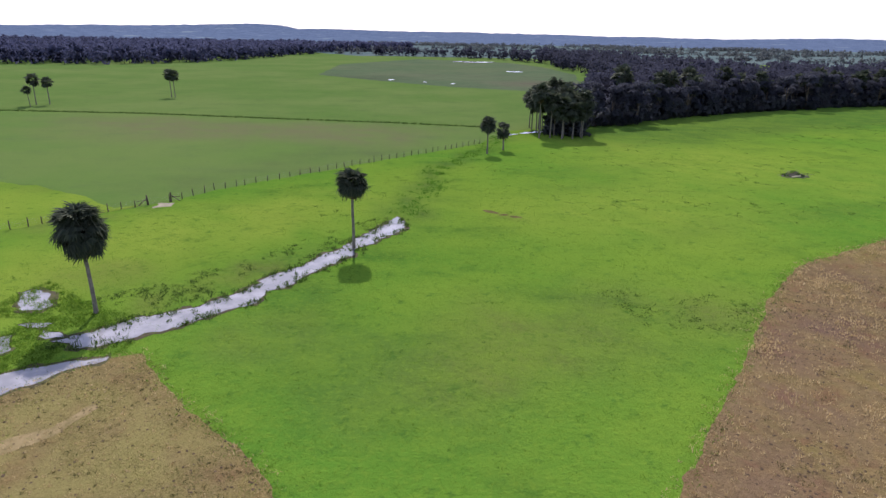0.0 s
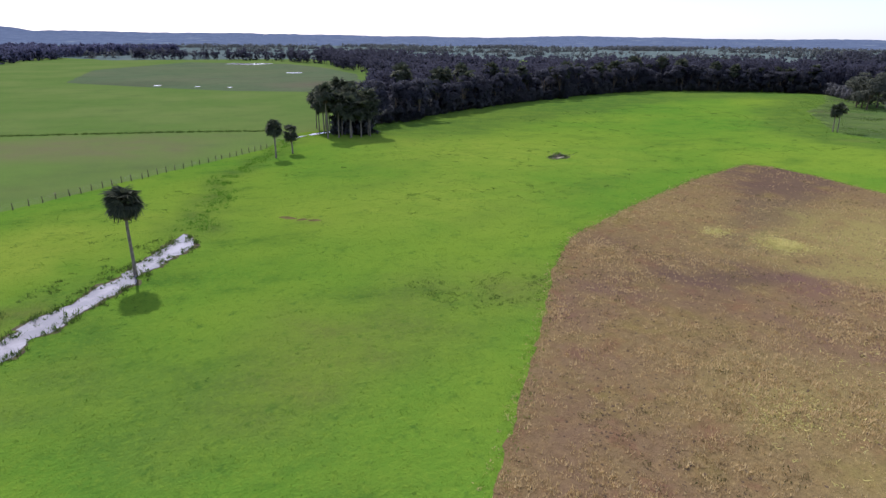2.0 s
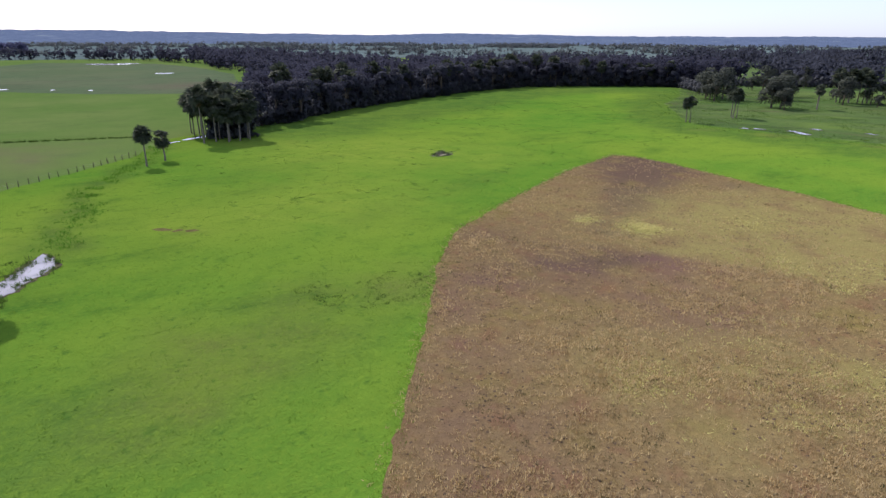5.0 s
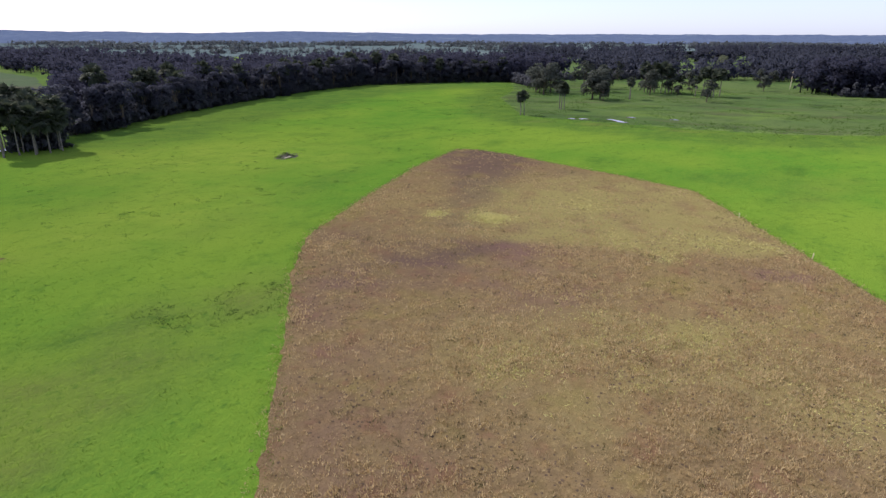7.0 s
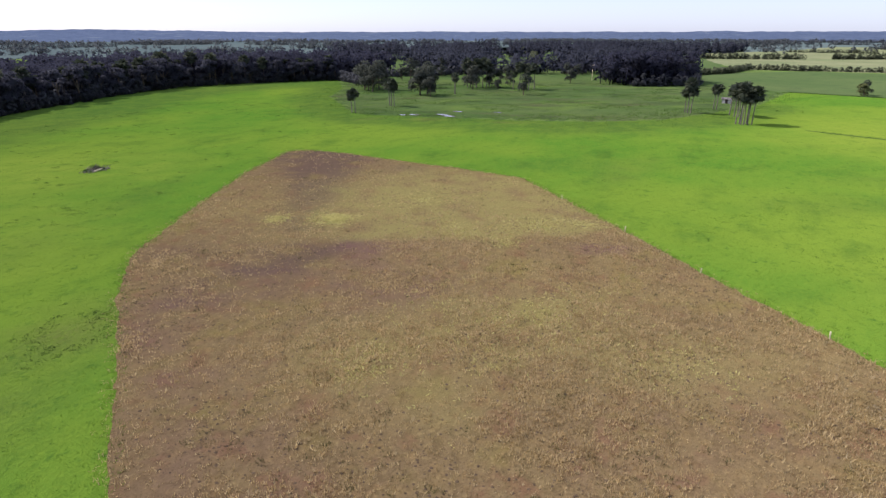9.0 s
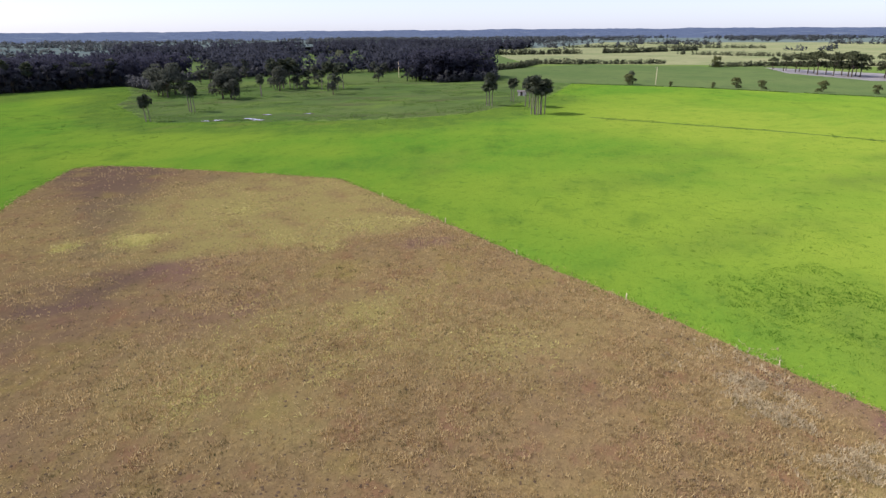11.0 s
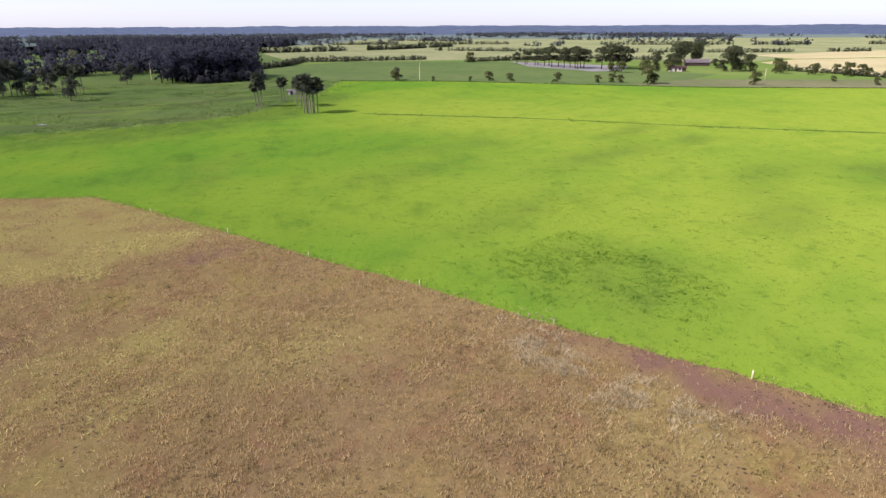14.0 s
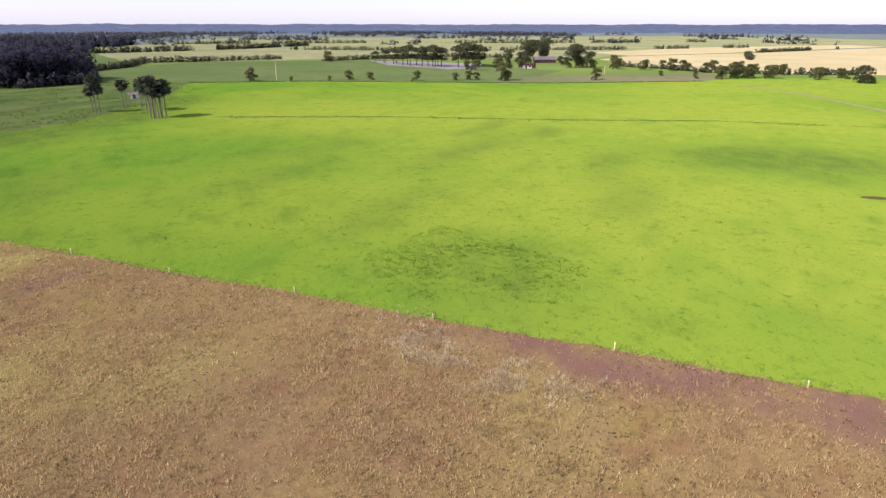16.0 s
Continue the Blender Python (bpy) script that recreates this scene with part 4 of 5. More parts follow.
for x, y, k in FARM_SPOTS:
    copy_thing(farm_tree, pose(x, y, 0.02, 0, 0, spread.uniform(0, 360)) @ Matrix.Scale(k, 4))
pond_tree = broad_tree("tree", 18, 12, 77, LEAF, "tall trunked tree standing by the grey pond", 1100, 0.6, low=0.22)
pond_tree.matrix_basis = pose(477.7, -194.8, 0.02)
for x, y, k in ((490, -188, 0.95), (503, -182, 1.0), (516, -180, 0.9), (530, -176, 0.8), (482, -202, 0.9), (466.8, -220, 1.1), (472, -228, 1.05), (478, -236, 1.0), (484, -226, 1.1), (545, -172, 0.7), (560, -168, 0.6), (497, -196, 0.9), (509, -190, 0.85), (486, -196, 1.0), (521, -186, 0.85), (537, -181, 0.75), (470, -212, 1.0), (476, -222, 0.95), (462, -228, 0.95), (488, -234, 1.0), (494, -204, 0.8), (552, -176, 0.65), (570, -172, 0.55)):
    copy_thing(pond_tree, pose(x, y, 0.02, 0, 0, spread.uniform(0, 360)) @ Matrix.Scale(k, 4))
bush = broad_tree("bush", 6, 6, 79, BUSH_LEAF, "small green tree on the far field edge", 800, 0.36, "bush", -0.2)
bush.matrix_basis = pose(383.2, -97.4, 0.02)
BUSH_SPOTS = [(398.4, -39.3, 1.1), (364.1, -136.2, 1.0), (377.2, -109.1, 0.85), (354.2, -158.5, 0.8), (354.6, -168.2, 0.95), (352, -172, 0.8), (324.2, -241.4, 1.2), (343.6, -184.9, 1.9), (346, -190, 0.9), (420, -222, 1.3), (594, -130, 1.6), (391, -62, 0.5), (386, -85, 0.5)]
BUSH_SPOTS += [(296.8, -317.4, 1.4), (300.4, -339.1, 1.7), (291.8, -342.4, 1.5), (298, -328, 1.5), (301.4, -381.4, 1.25), (268.2, -372.1, 1.25), (272, -394.6, 1.0), (366, -341, 1.5), (395, -316.6, 1.4), (380, -330, 1.3), (340, -352, 1.2), (352, -368, 1.3), (322, -372, 1.1), (290, -335, 1.2), (285, -352, 1.4), (294, -360, 1.3), (310, -330, 1.0), (280, -385, 1.1), (262, -388, 0.9), (410, -325, 1.3), (425, -335, 1.2), (440, -345, 1.4), (330, -300, 0.6), (305, -305, 0.7), (372, -360, 1.2), (388, -352, 1.1), (356, -350, 1.0), (430, -210, 1.4), (440, -205, 1.1), (450, -240, 1.4), (436, -250, 1.2)]
for x, y, k in BUSH_SPOTS:
    copy_thing(bush, pose(x, y, 0.02, 0, 0, spread.uniform(0, 360)) @ Matrix.Scale(k, 4))
broad = broad_tree("bush", 8.5, 17, 81, LEAF, "broad low dark bush at the field corner", 1800, 0.5, "bush", -0.15)
broad.matrix_basis = pose(244, -377, 0.02)


# ---- woods, too many to count ----
def wood_templates(seed, count, sprays, size, leaf_low=-0.02, wide=1.0):
    rng = np.random.default_rng(seed)
    res = []
    for _ in range(count):
        lobes = broad_lobes(rng, 16, rng.uniform(8, 11) * wide, leaf_low)
        res.append(joined([leaf_cloud(lobes, sprays, size, rng), tube([(0, 0, 0), (0.2, 0.1, 6), (0, 0, 12)], [0.3, 0.22, 0.1], 4)]))
    return res


def wood(name, places, templates, seed, low, high, label, leaf=HAZED_WOOD_LEAF):
    """A stand of trees in one mesh."""
    rng = np.random.default_rng(seed)
    pieces, ways = [], []
    shading = [outward(v, f) for v, f in templates]
    for x, y in places:
        which = rng.integers(len(templates))
        v, f = templates[which]
        a, k = rng.uniform(0, math.tau), rng.uniform(low, high)
        c, s = math.cos(a) * k, math.sin(a) * k
        pieces.append((np.stack([v[:, 0] * c - v[:, 1] * s + x, v[:, 0] * s + v[:, 1] * c + y, v[:, 2] * k * rng.uniform(0.9, 1.1)], 1), f))
        n = shading[which]
        ways.append(np.stack([n[:, 0] * c - n[:, 1] * s, n[:, 0] * s + n[:, 1] * c, n[:, 2] * k], 1) / k)
    me = mesh_of(name, *joined(pieces), leaf)
    rounded(me, np.concatenate(ways))
    return tagged(new(name, me), label, "woods", kind="stuff")


places_rng = np.random.default_rng(9)
near_templates = wood_templates(1, 6, 300, 0.60)
far_templates = wood_templates(2, 6, 80, 1.35)
wide_templates = wood_templates(22, 6, 74, 1.75, -0.05, 1.45)
back_templates = wood_templates(6, 6, 120, 1.05)
FRONT_WOOD = [(52, 234), (68, 242), (80, 254), (112, 276), (152, 298), (203, 323), (258, 337), (296, 324), (352, 288), (400, 290), (360, 340), (285, 372), (224, 375), (152, 350), (120, 330), (90, 314), (72, 300)]
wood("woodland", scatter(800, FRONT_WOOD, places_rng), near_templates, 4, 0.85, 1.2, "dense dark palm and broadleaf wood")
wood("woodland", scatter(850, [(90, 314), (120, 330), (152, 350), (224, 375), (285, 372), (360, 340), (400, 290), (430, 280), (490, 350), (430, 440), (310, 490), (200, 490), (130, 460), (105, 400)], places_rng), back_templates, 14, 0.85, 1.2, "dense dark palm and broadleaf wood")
wood("woodland", scatter(330, [(142, 640), (160, 760), (95, 915), (-26, 1000), (-118, 1020), (-118, 1000), (-26, 980), (80, 890), (128, 760), (118, 600)], places_rng), back_templates, 5, 0.7, 1.1, "thin dark row of trees behind the bog")
wood("woodland", scatter(380, [(104, 448), (126, 531), (131, 674), (142, 857), (148, 1060), (215, 1060), (260, 700), (240, 500), (165, 468)], places_rng), back_templates, 15, 0.8, 1.15, "dark wood that runs on behind the bog")
WEST_WOOD = [(-470, 575), (-346, 590), (-280, 631), (-243, 797), (-222, 950), (-204, 1180), (-70, 1260), (-70, 1400), (-300, 1500), (-900, 1500), (-1300, 900), (-700, 560)]
wood("woodland", scatter(2900, WEST_WOOD, places_rng, lambda p: np.clip(1000 / np.hypot(p[:, 0], p[:, 1]), 0, 1) ** 2 * (drifts(p, 0.006, 5.0) > -0.45)), wide_templates, 6, 0.9, 1.2, "wide dark forest beyond the pastures", HAZED_WEST_LEAF)
EAST_WOOD = [(352, 282), (400, 266), (470, 205), (500, 130), (422, 105), (424, 46), (470, 54), (525, 64), (600, 60), (900, 100), (1350, 60), (1500, 500), (1000, 800), (560, 480), (430, 275)]
wood("woodland", scatter(2300, EAST_WOOD, places_rng, lambda p: (drifts(p, 0.009, 8.0) > 0.16 - 0.12 * (p[:, 0] < 520)) * 1.0), far_templates, 7, 0.75, 1.1, "broken dark woodland with clearings", HAZED_EAST_LEAF)
wood("woodland", scatter(95, [(404, 88), (425, 50), (470, 56), (450, 108), (412, 108)], places_rng), near_templates, 8, 1.05, 1.35, "tall dense dark copse")
FAR_PLAIN = [(900, -60), (1100, -300), (800, -600), (700, -1100), (1500, -1600), (2650, -900), (2650, 900), (1300, 2200), (0, 2650), (-350, 2000), (-220, 1050), (150, 1050), (420, 620), (520, 560), (1000, 820), (1450, 480), (1300, 60)]


def belts(p):
    """Tree belts that mostly run across the view from the pasture, denser further off."""
    r = np.hypot(p[:, 0], p[:, 1])
    q = np.stack([np.arctan2(p[:, 0], p[:, 1]) * 5.0, np.log(r) * 11.0], 1)
    open_land = np.where(p[:, 1] < -40, 0.16, 0.0)  # the pastures to the south-east are barer
    return (drifts(q, 1.0, 3.0) > np.interp(r, [700, 1300, 1900, 2600], [0.36, 0.32, 0.20, 0.0]) + open_land * np.interp(r, [1500, 2300], [1.0, 0.2])) * 1.0


wood("woodland", scatter(9000, FAR_PLAIN, places_rng, belts), wood_templates(3, 5, 22, 3.4, -0.08, 2.2), 9, 0.35, 0.75, "belts of trees and hedges on the far plain", HAZED_FAR_LEAF)


HEDGE_FORMS = wood_templates(23, 5, 40, 2.3, -0.1, 1.5)


def hedge(line, spacing, low, high, seed, label):
    rng = np.random.default_rng(seed)
    pts = np.array(along(line, spacing * 0.22))
    pts = pts + rng.normal(0, spacing * 0.30, pts.shape)
    pts = pts[drifts(pts, 0.012, seed) > -0.12]
    wood("hedgerow", pts, HEDGE_FORMS, seed, low * 0.75, high * 0.72, label, HAZED_HEDGE_LEAF)


hedge([(880, 96), (905, 20), (960, -90), (1070, -204)], 5, 0.3, 0.7, 21, "dark tree hedge across pale fields")
hedge([(640, -10), (648, -76), (655, -100)], 4, 0.2, 0.45, 22, "low hedge between pastures")
hedge([(600, -128), (612, -170), (617, -211), (640, -250), (600, -300), (560, -330)], 4, 0.2, 0.45, 23, "low hedge between pastures")
hedge([(450, -520), (560, -640), (640, -1060)], 5, 0.2, 0.45, 24, "low hedge behind the tan field")
hedge([(900, -150), (780, -330), (720, -520), (700, -800)], 6, 0.2, 0.5, 26, "broken hedge on the pale pastures")
hedge([(1060, 420), (800, 300), (640, 240)], 5, 0.4, 0.8, 31, "dark tree hedge across pale fields")
hedge([(1250, 0), (1200, -300), (1050, -600), (950, -1000)], 7, 0.25, 0.6, 27, "broken hedge on the pale pastures")
hedge([(345, -345), (310, -385), (285, -420), (262, -455)], 4, 0.15, 0.42, 28, "bushy hedge before the tan field")
hedge([(430, -335), (380, -350), (345, -352)], 4, 0.15, 0.4, 29, "bushy hedge before the tan field")
hedge([(530, 62), (575, 40), (640, 30), (636, -20)], 4, 0.25, 0.5, 25, "dark hedge of low trees")


def thicket(seed, line, label):
    """Low shrubs that close a wood's foot."""
    rng = np.random.default_rng(seed)
    pts = np.array(along(line, 0.9))
    pts = pts + rng.normal(0, 1.0, pts.shape) + (1.0, 2.0)
    wood("undergrowth", pts, THICKET, seed, 0.2, 0.5, label, LIFTED_SHRUB_LEAF)


THICKET = wood_templates(12, 5, 90, 1.5, -0.1)
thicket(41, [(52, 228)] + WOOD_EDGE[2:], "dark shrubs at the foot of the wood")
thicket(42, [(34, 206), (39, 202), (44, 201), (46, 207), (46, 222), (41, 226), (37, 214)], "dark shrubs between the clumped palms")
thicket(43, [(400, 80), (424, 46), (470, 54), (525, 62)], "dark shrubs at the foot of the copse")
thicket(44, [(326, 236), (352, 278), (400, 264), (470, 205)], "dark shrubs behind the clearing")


# ---- ground cover ----
cover_rng = np.random.default_rng(17)
VIEW = [(-62, 48), (-60, 100), (-10, 150), (40, 170), (130, 175), (190, 120), (200, 20), (180, -110), (110, -150), (40, -90), (26, -60), (46, -39), (74, -10), (101, 19), (130, 50), (135, 105), (128, 122), (103, 112), (55, 85), (33, 57), (16, 33), (-12, 34), (-31, 55)]


def stuff(name, verts, faces, material, label, category):
    return tagged(new(name, mesh_of(name, verts, faces, material)), label, category, kind="stuff")


places = scatter(42000, VIEW, cover_rng, lambda p: np.clip(95 / np.hypot(p[:, 0], p[:, 1]), 0, 1) ** 2)
stuff("grass", *blades(places, cover_rng, 4, cover_rng.uniform(0.05, 0.17, len(places)), 0.2, 0.03, 0.03, 0.7), BLADE, "short lush green grass tufts over the pasture", "grass")
places = scatter(1300, VIEW, cover_rng, lambda p: np.clip(drifts(p, 0.05, 2.0) * 2.5 - 0.35, 0.01, 1))
stuff("weeds", *blades(places, cover_rng, 12, cover_rng.uniform(0.06, 0.2, len(places)), 0.25, 0.04, 0.03, 0.7), RANK, "dark coarse weed tufts in the pasture", "weeds")
places = scatter(130, [(20, 72), (24, 62), (38, 61), (42, 68), (30, 74)], cover_rng, lambda p: np.clip(0.5 + 2 * drifts(p, 0.2, 9.0), 0, 1))
stuff("weeds", *blades(places, cover_rng, 12, cover_rng.uniform(0.06, 0.22, len(places)), 0.3, 0.05, 0.03, 0.7), WEED, "dark brown-green weed clumps in the pasture", "weeds")
places = scatter(1500, [(84, -22), (92, -38), (76, -46), (66, -50), (57, -41), (62, -28), (70, -20)], cover_rng, lambda p: np.clip(0.65 + drifts(p, 0.12, 5.0), 0.1, 1))
stuff("weeds", *blades(places, cover_rng, 9, cover_rng.uniform(0.04, 0.16, len(places)), 0.26, 0.05, 0.03, 0.8), RICH, "patch of taller dark green rank grass", "weeds")
places = scatter(260, [(104, -10), (110, -45), (85, -68), (60, -56), (48, -40), (64, -16)], cover_rng)
stuff("weeds", *blades(places, cover_rng, 10, cover_rng.uniform(0.05, 0.15, len(places)), 0.3, 0.05, 0.03, 0.5), RICH, "scattered dark green grass tufts", "weeds")
places = scatter(330, [(64, -90), (120, -120), (200, -110), (230, -30), (215, 20), (150, 30), (120, 5)], cover_rng, lambda p: np.clip(0.5 + 1.2 * drifts(p, 0.03, 15.0), 0.1, 1))
stuff("weeds", *blades(places, cover_rng, 10, cover_rng.uniform(0.06, 0.2, len(places)), 0.45, 0.07, 0.03, 0.7), RICH, "scattered dark green grass tufts", "weeds")
places = scatter(560, [(-45, 92), (-10, 108), (40, 98), (100, 116), (205, 130), (225, 250), (150, 262), (70, 205), (10, 165)], cover_rng, lambda p: np.clip(0.35 + 1.5 * drifts(p, 0.04, 21.0), 0.05, 1))
stuff("weeds", *blades(places, cover_rng, 22, cover_rng.uniform(0.06, 0.22, len(places)), 0.5, 0.07, 0.03, 0.9), RANK, "dark coarse weed tufts in the pasture", "weeds")
near_field = [p for p in FIELD if p[0] > 3] + [(2, -40)]
places = scatter(9000, near_field, cover_rng, lambda p: np.clip(60 / np.hypot(p[:, 0], p[:, 1]), 0, 1) ** 2.2 * np.clip(0.75 + drifts(p, 0.05, 2.5), 0.2, 1))
stuff("stubble", *blades(places, cover_rng, 5, cover_rng.uniform(0.08, 0.22, len(places)), 0.13, 0.040, 0.06, 0.45), STRAW, "dry straw stubble over the mown field", "stubble")
def trodden(p):
    """Where dark worn ground and the uncut part keep the straw away."""
    res = np.zeros(len(p))
    for x, y, rx, ry, turn, amount in DARK_RUN:
        c, k = math.cos(turn), math.sin(turn)
        u, w = (p[:, 0] - x) * c + (p[:, 1] - y) * k, (p[:, 1] - y) * c - (p[:, 0] - x) * k
        res = np.maximum(res, amount * 0.9 * np.exp(-((u / rx) ** 2 + (w / ry) ** 2)))
    beyond = ((p[:, 0] - 101) * 38 + (p[:, 1] - 19) * 27) / 46.6
    res = np.maximum(res, 0.75 / (1 + np.exp(-beyond)))
    for x, y, length, width, amount in ((51, -29.5, 9, 3.0, 1.0), (42, -38, 11, 3.4, 1.0), (31, -48, 13, 4.4, 0.8)):
        u, w = (p[:, 0] - x) * 0.68 + (p[:, 1] - y) * 0.74, (p[:, 0] - x) * 0.74 - (p[:, 1] - y) * 0.68
        res = np.maximum(res, amount * np.exp(-((u / length) ** 2 + (w / width) ** 2) ** 2))
    return 1 - 0.93 * res


pale = np.array(along([(60, -17.3), (55, -20.3), (50, -23), (46, -25.6), (41, -30)], 0.008))
pale = pale + cover_rng.normal(0, 2.5, pale.shape)
pale = pale[(drifts(pale, 0.3, 5.1) > -0.05) & (trodden(pale) > 0.6)]
rings = np.concatenate([cover_rng.normal(0, 1, (n, 2)) * (rx, ry) + (x, y) for x, y, rx, ry, n in ((83, 67.5, 1.6, 1.7, 800), (78, 76.5, 1.4, 1.2, 200), (101.5, 60, 2.6, 2.2, 170), (97.5, 34, 2.0, 2.4, 260), (102, 26, 1.2, 2.6, 160), (86, 35, 1.4, 1.6, 90), (88, 44, 2.6, 3, 120), (45, 32, 2.4, 2.0, 150), (57, 22, 6, 4, 240), (62, 34, 5, 3, 130), (66, 16, 5, 4, 160), (60, 3, 4, 4, 120))])
stuff("stubble", *blades(rings, cover_rng, 5, cover_rng.uniform(0.1, 0.26, len(rings)), 0.25, 0.06, 0.06, 1.2), YELLOW_STRAW, "round patches of yellow-green dry grass", "stubble")
stuff("stubble", *blades(pale, cover_rng, 6, cover_rng.uniform(0.16, 0.45, len(pale)), 0.14, 0.042, 0.06, 0.5), PALE_STRAW, "bleached straw bunches beside a dark worn strip", "stubble")
coarse = scatter(2000, near_field, cover_rng, lambda p: np.exp(-((p[:, 0] - 48) / 15) ** 2 - ((p[:, 1] + 13) / 14) ** 2) * trodden(p))
stuff("stubble", *blades(coarse, cover_rng, 7, cover_rng.uniform(0.18, 0.42, len(coarse)), 0.15, 0.04, 0.06, 0.45), STRAW, "coarse bunches of dry straw", "stubble")
sparse = scatter(1500, near_field, cover_rng, lambda p: np.clip(0.4 + 1.2 * drifts(p, 0.08, 47.0), 0.05, 1) * trodden(p))
stuff("weeds", *blades(sparse, cover_rng, 14, cover_rng.uniform(0.08, 0.26, len(sparse)), 0.3, 0.05, 0.04, 0.7), DRY_WEED, "scattered dark dry weeds among the straw", "weeds")
places = scatter(90000, near_field, cover_rng, lambda p: np.clip(85 / np.hypot(p[:, 0], p[:, 1]), 0, 1) ** 2 * np.clip(0.30 + 0.7 * np.exp(-((p[:, 0] - 42) / 26) ** 2 - ((p[:, 1] + 12) / 30) ** 2) + 1.2 * drifts(p, 0.09, 12.5), 0.06, 1) * trodden(p) * np.clip(0.65 + 1.2 * drifts(p, 0.5, 2.9), 0.25, 1))
stuff("stubble", *blades(places, cover_rng, 4, cover_rng.uniform(0.16, 0.46, len(places)), 0.12, 0.040, 0.06, 0.3), STRAW, "upright bunches of dry straw on the mown field", "stubble")
places = scatter(7000, [(4, 18), (-5, 26), (-20, 15), (-55, 32), (-62, 28), (-78, -20), (-30, -78), (8, -74), (8, -58), (2, -40)], cover_rng)
stuff("stubble", *blades(places, cover_rng, 4, cover_rng.uniform(0.14, 0.4, len(places)), 0.1, 0.034, 0.06, 0.3), STRAW, "dry straw stubble over the mown field", "stubble")
places = scatter(2200, [(-55, 32), (-40.6, 46), (-34.5, 52.7), (-31, 54), (-25.7, 47.7), (-14.7, 38), (-5, 26), (-20, 15)], cover_rng)
stuff("stubble", *blades(places, cover_rng, 5, cover_rng.uniform(0.06, 0.2, len(places)), 0.08, 0.035, 0.06, 0.35), STRAW, "dry straw stubble over the mown field", "stubble")


def clods(name, places, rng, low, high, z, label):
    """Small uneven lumps, flat-footed."""
    base = np.array([(1, 0, 0), (0.3, 0.95, 0), (-0.8, 0.6, 0), (-0.8, -0.6, 0), (0.3, -0.95, 0), (0, 0, 0.7)])
    tris = np.array([(0, 1, 5), (1, 2, 5), (2, 3, 5), (3, 4, 5), (4, 0, 5)])
    n = len(places)
    v = base[None] * rng.uniform(0.7, 1.3, (n, 6, 3)) * rng.uniform(low, high, (n, 1, 1))
    a = rng.uniform(0, math.tau, n)
    c, s = np.cos(a)[:, None], np.sin(a)[:, None]
    out = np.stack([v[..., 0] * c - v[..., 1] * s + places[:, :1], v[..., 0] * s + v[..., 1] * c + places[:, 1:], v[..., 2] + z], -1)
    stuff(name, out.reshape(-1, 3), (tris[None] + np.arange(n)[:, None, None] * 6).reshape(-1, 3), EARTH, label, "clods")


clods("clods", scatter(9000, near_field, cover_rng, lambda p: np.clip(0.40 + drifts(p, 0.08, 6.0), 0, 1)), cover_rng, 0.06, 0.18, 0.05, "dark earth clods and dung in the mown field")
clods("clods", scatter(700, [(-50, 34), (-34.5, 52.7), (-31, 54), (-14.7, 38), (-5, 26), (-20, 15)], cover_rng), cover_rng, 0.05, 0.15, 0.05, "dark earth clods and dung in the mown field")

# the two covers run into one another along the field's edge
rim = np.array(along([p for p in FIELD if p[0] > -45 and p[1] > -60], 0.12))
stuff("grass", *blades(rim + cover_rng.normal(0, 0.7, rim.shape), cover_rng, 5, cover_rng.uniform(0.05, 0.2, len(rim)), 0.2, 0.035, 0.05, 0.5), BLADE, "green grass tufts along the field edge", "grass")
stuff("stubble", *blades(rim[::2] + cover_rng.normal(0, 0.6, rim[::2].shape), cover_rng, 5, cover_rng.uniform(0.1, 0.3, len(rim[::2])), 0.2, 0.03, 0.05, 0.8), STRAW, "dry grass along the field edge", "stubble")

corner = scatter(420, [(-50, 34), (-34.5, 52.7), (-31, 54), (-14.7, 38), (-5, 26), (-20, 15)], cover_rng)
stuff("weeds", *blades(corner, cover_rng, 14, cover_rng.uniform(0.05, 0.16, len(corner)), 0.13, 0.035, 0.06, 0.5), DRY_WEED, "small dark dry weed tufts in the mown corner", "weeds")
sheet("bare_strip", [(-37, 37.5), (-34.5, 38.0), (-31.8, 40.4), (-30.2, 44.4), (-31.0, 44.8), (-32.8, 41.4), (-35.5, 39.8), (-38, 39.5)], 0.075, PALE_EARTH, "pale trodden earth path in the mown corner", "earth", 0.35, 0.5)
near_edge = scatter(2600, [(-40, 47), (-34, 53.5), (-31, 55), (-25, 48), (-17, 41), (-11, 34), (-18, 30), (-30, 38)], cover_rng, lambda p: np.clip(0.40 + 0.9 * drifts(p, 0.25, 3.3), 0, 1))
stuff("grass", *blades(near_edge, cover_rng, 6, cover_rng.uniform(0.02, 0.07, len(near_edge)), 0.3, 0.035, 0.06, 0.8), OLIVE_BLADE, "olive regrowth in the mown corner by the creek", "grass")

# sedge along the creek, the streams and the ditches
bank = np.array(along(CREEK, 0.22, True))
bank = bank + cover_rng.normal(0, 0.6, bank.shape)
bank = bank[(drifts(bank, 0.3, 1.0) > -0.12)]
stuff("sedge", *blades(bank, cover_rng, 10, cover_rng.uniform(0.2, 0.75, len(bank)), 0.2, 0.05, 0.05, 0.6), WEED, "dark sedge tufts along the creek bank", "sedge")
reeds = scatter(160, CREEK, cover_rng, lambda p: (drifts(p, 0.25, 2.2) > 0.12) * 1.0)
stuff("sedge", *blades(reeds, cover_rng, 14, cover_rng.uniform(0.2, 0.5, len(reeds)), 0.3, 0.05, 0.08, 0.7), WEED, "sedge tufts standing in the creek", "sedge")
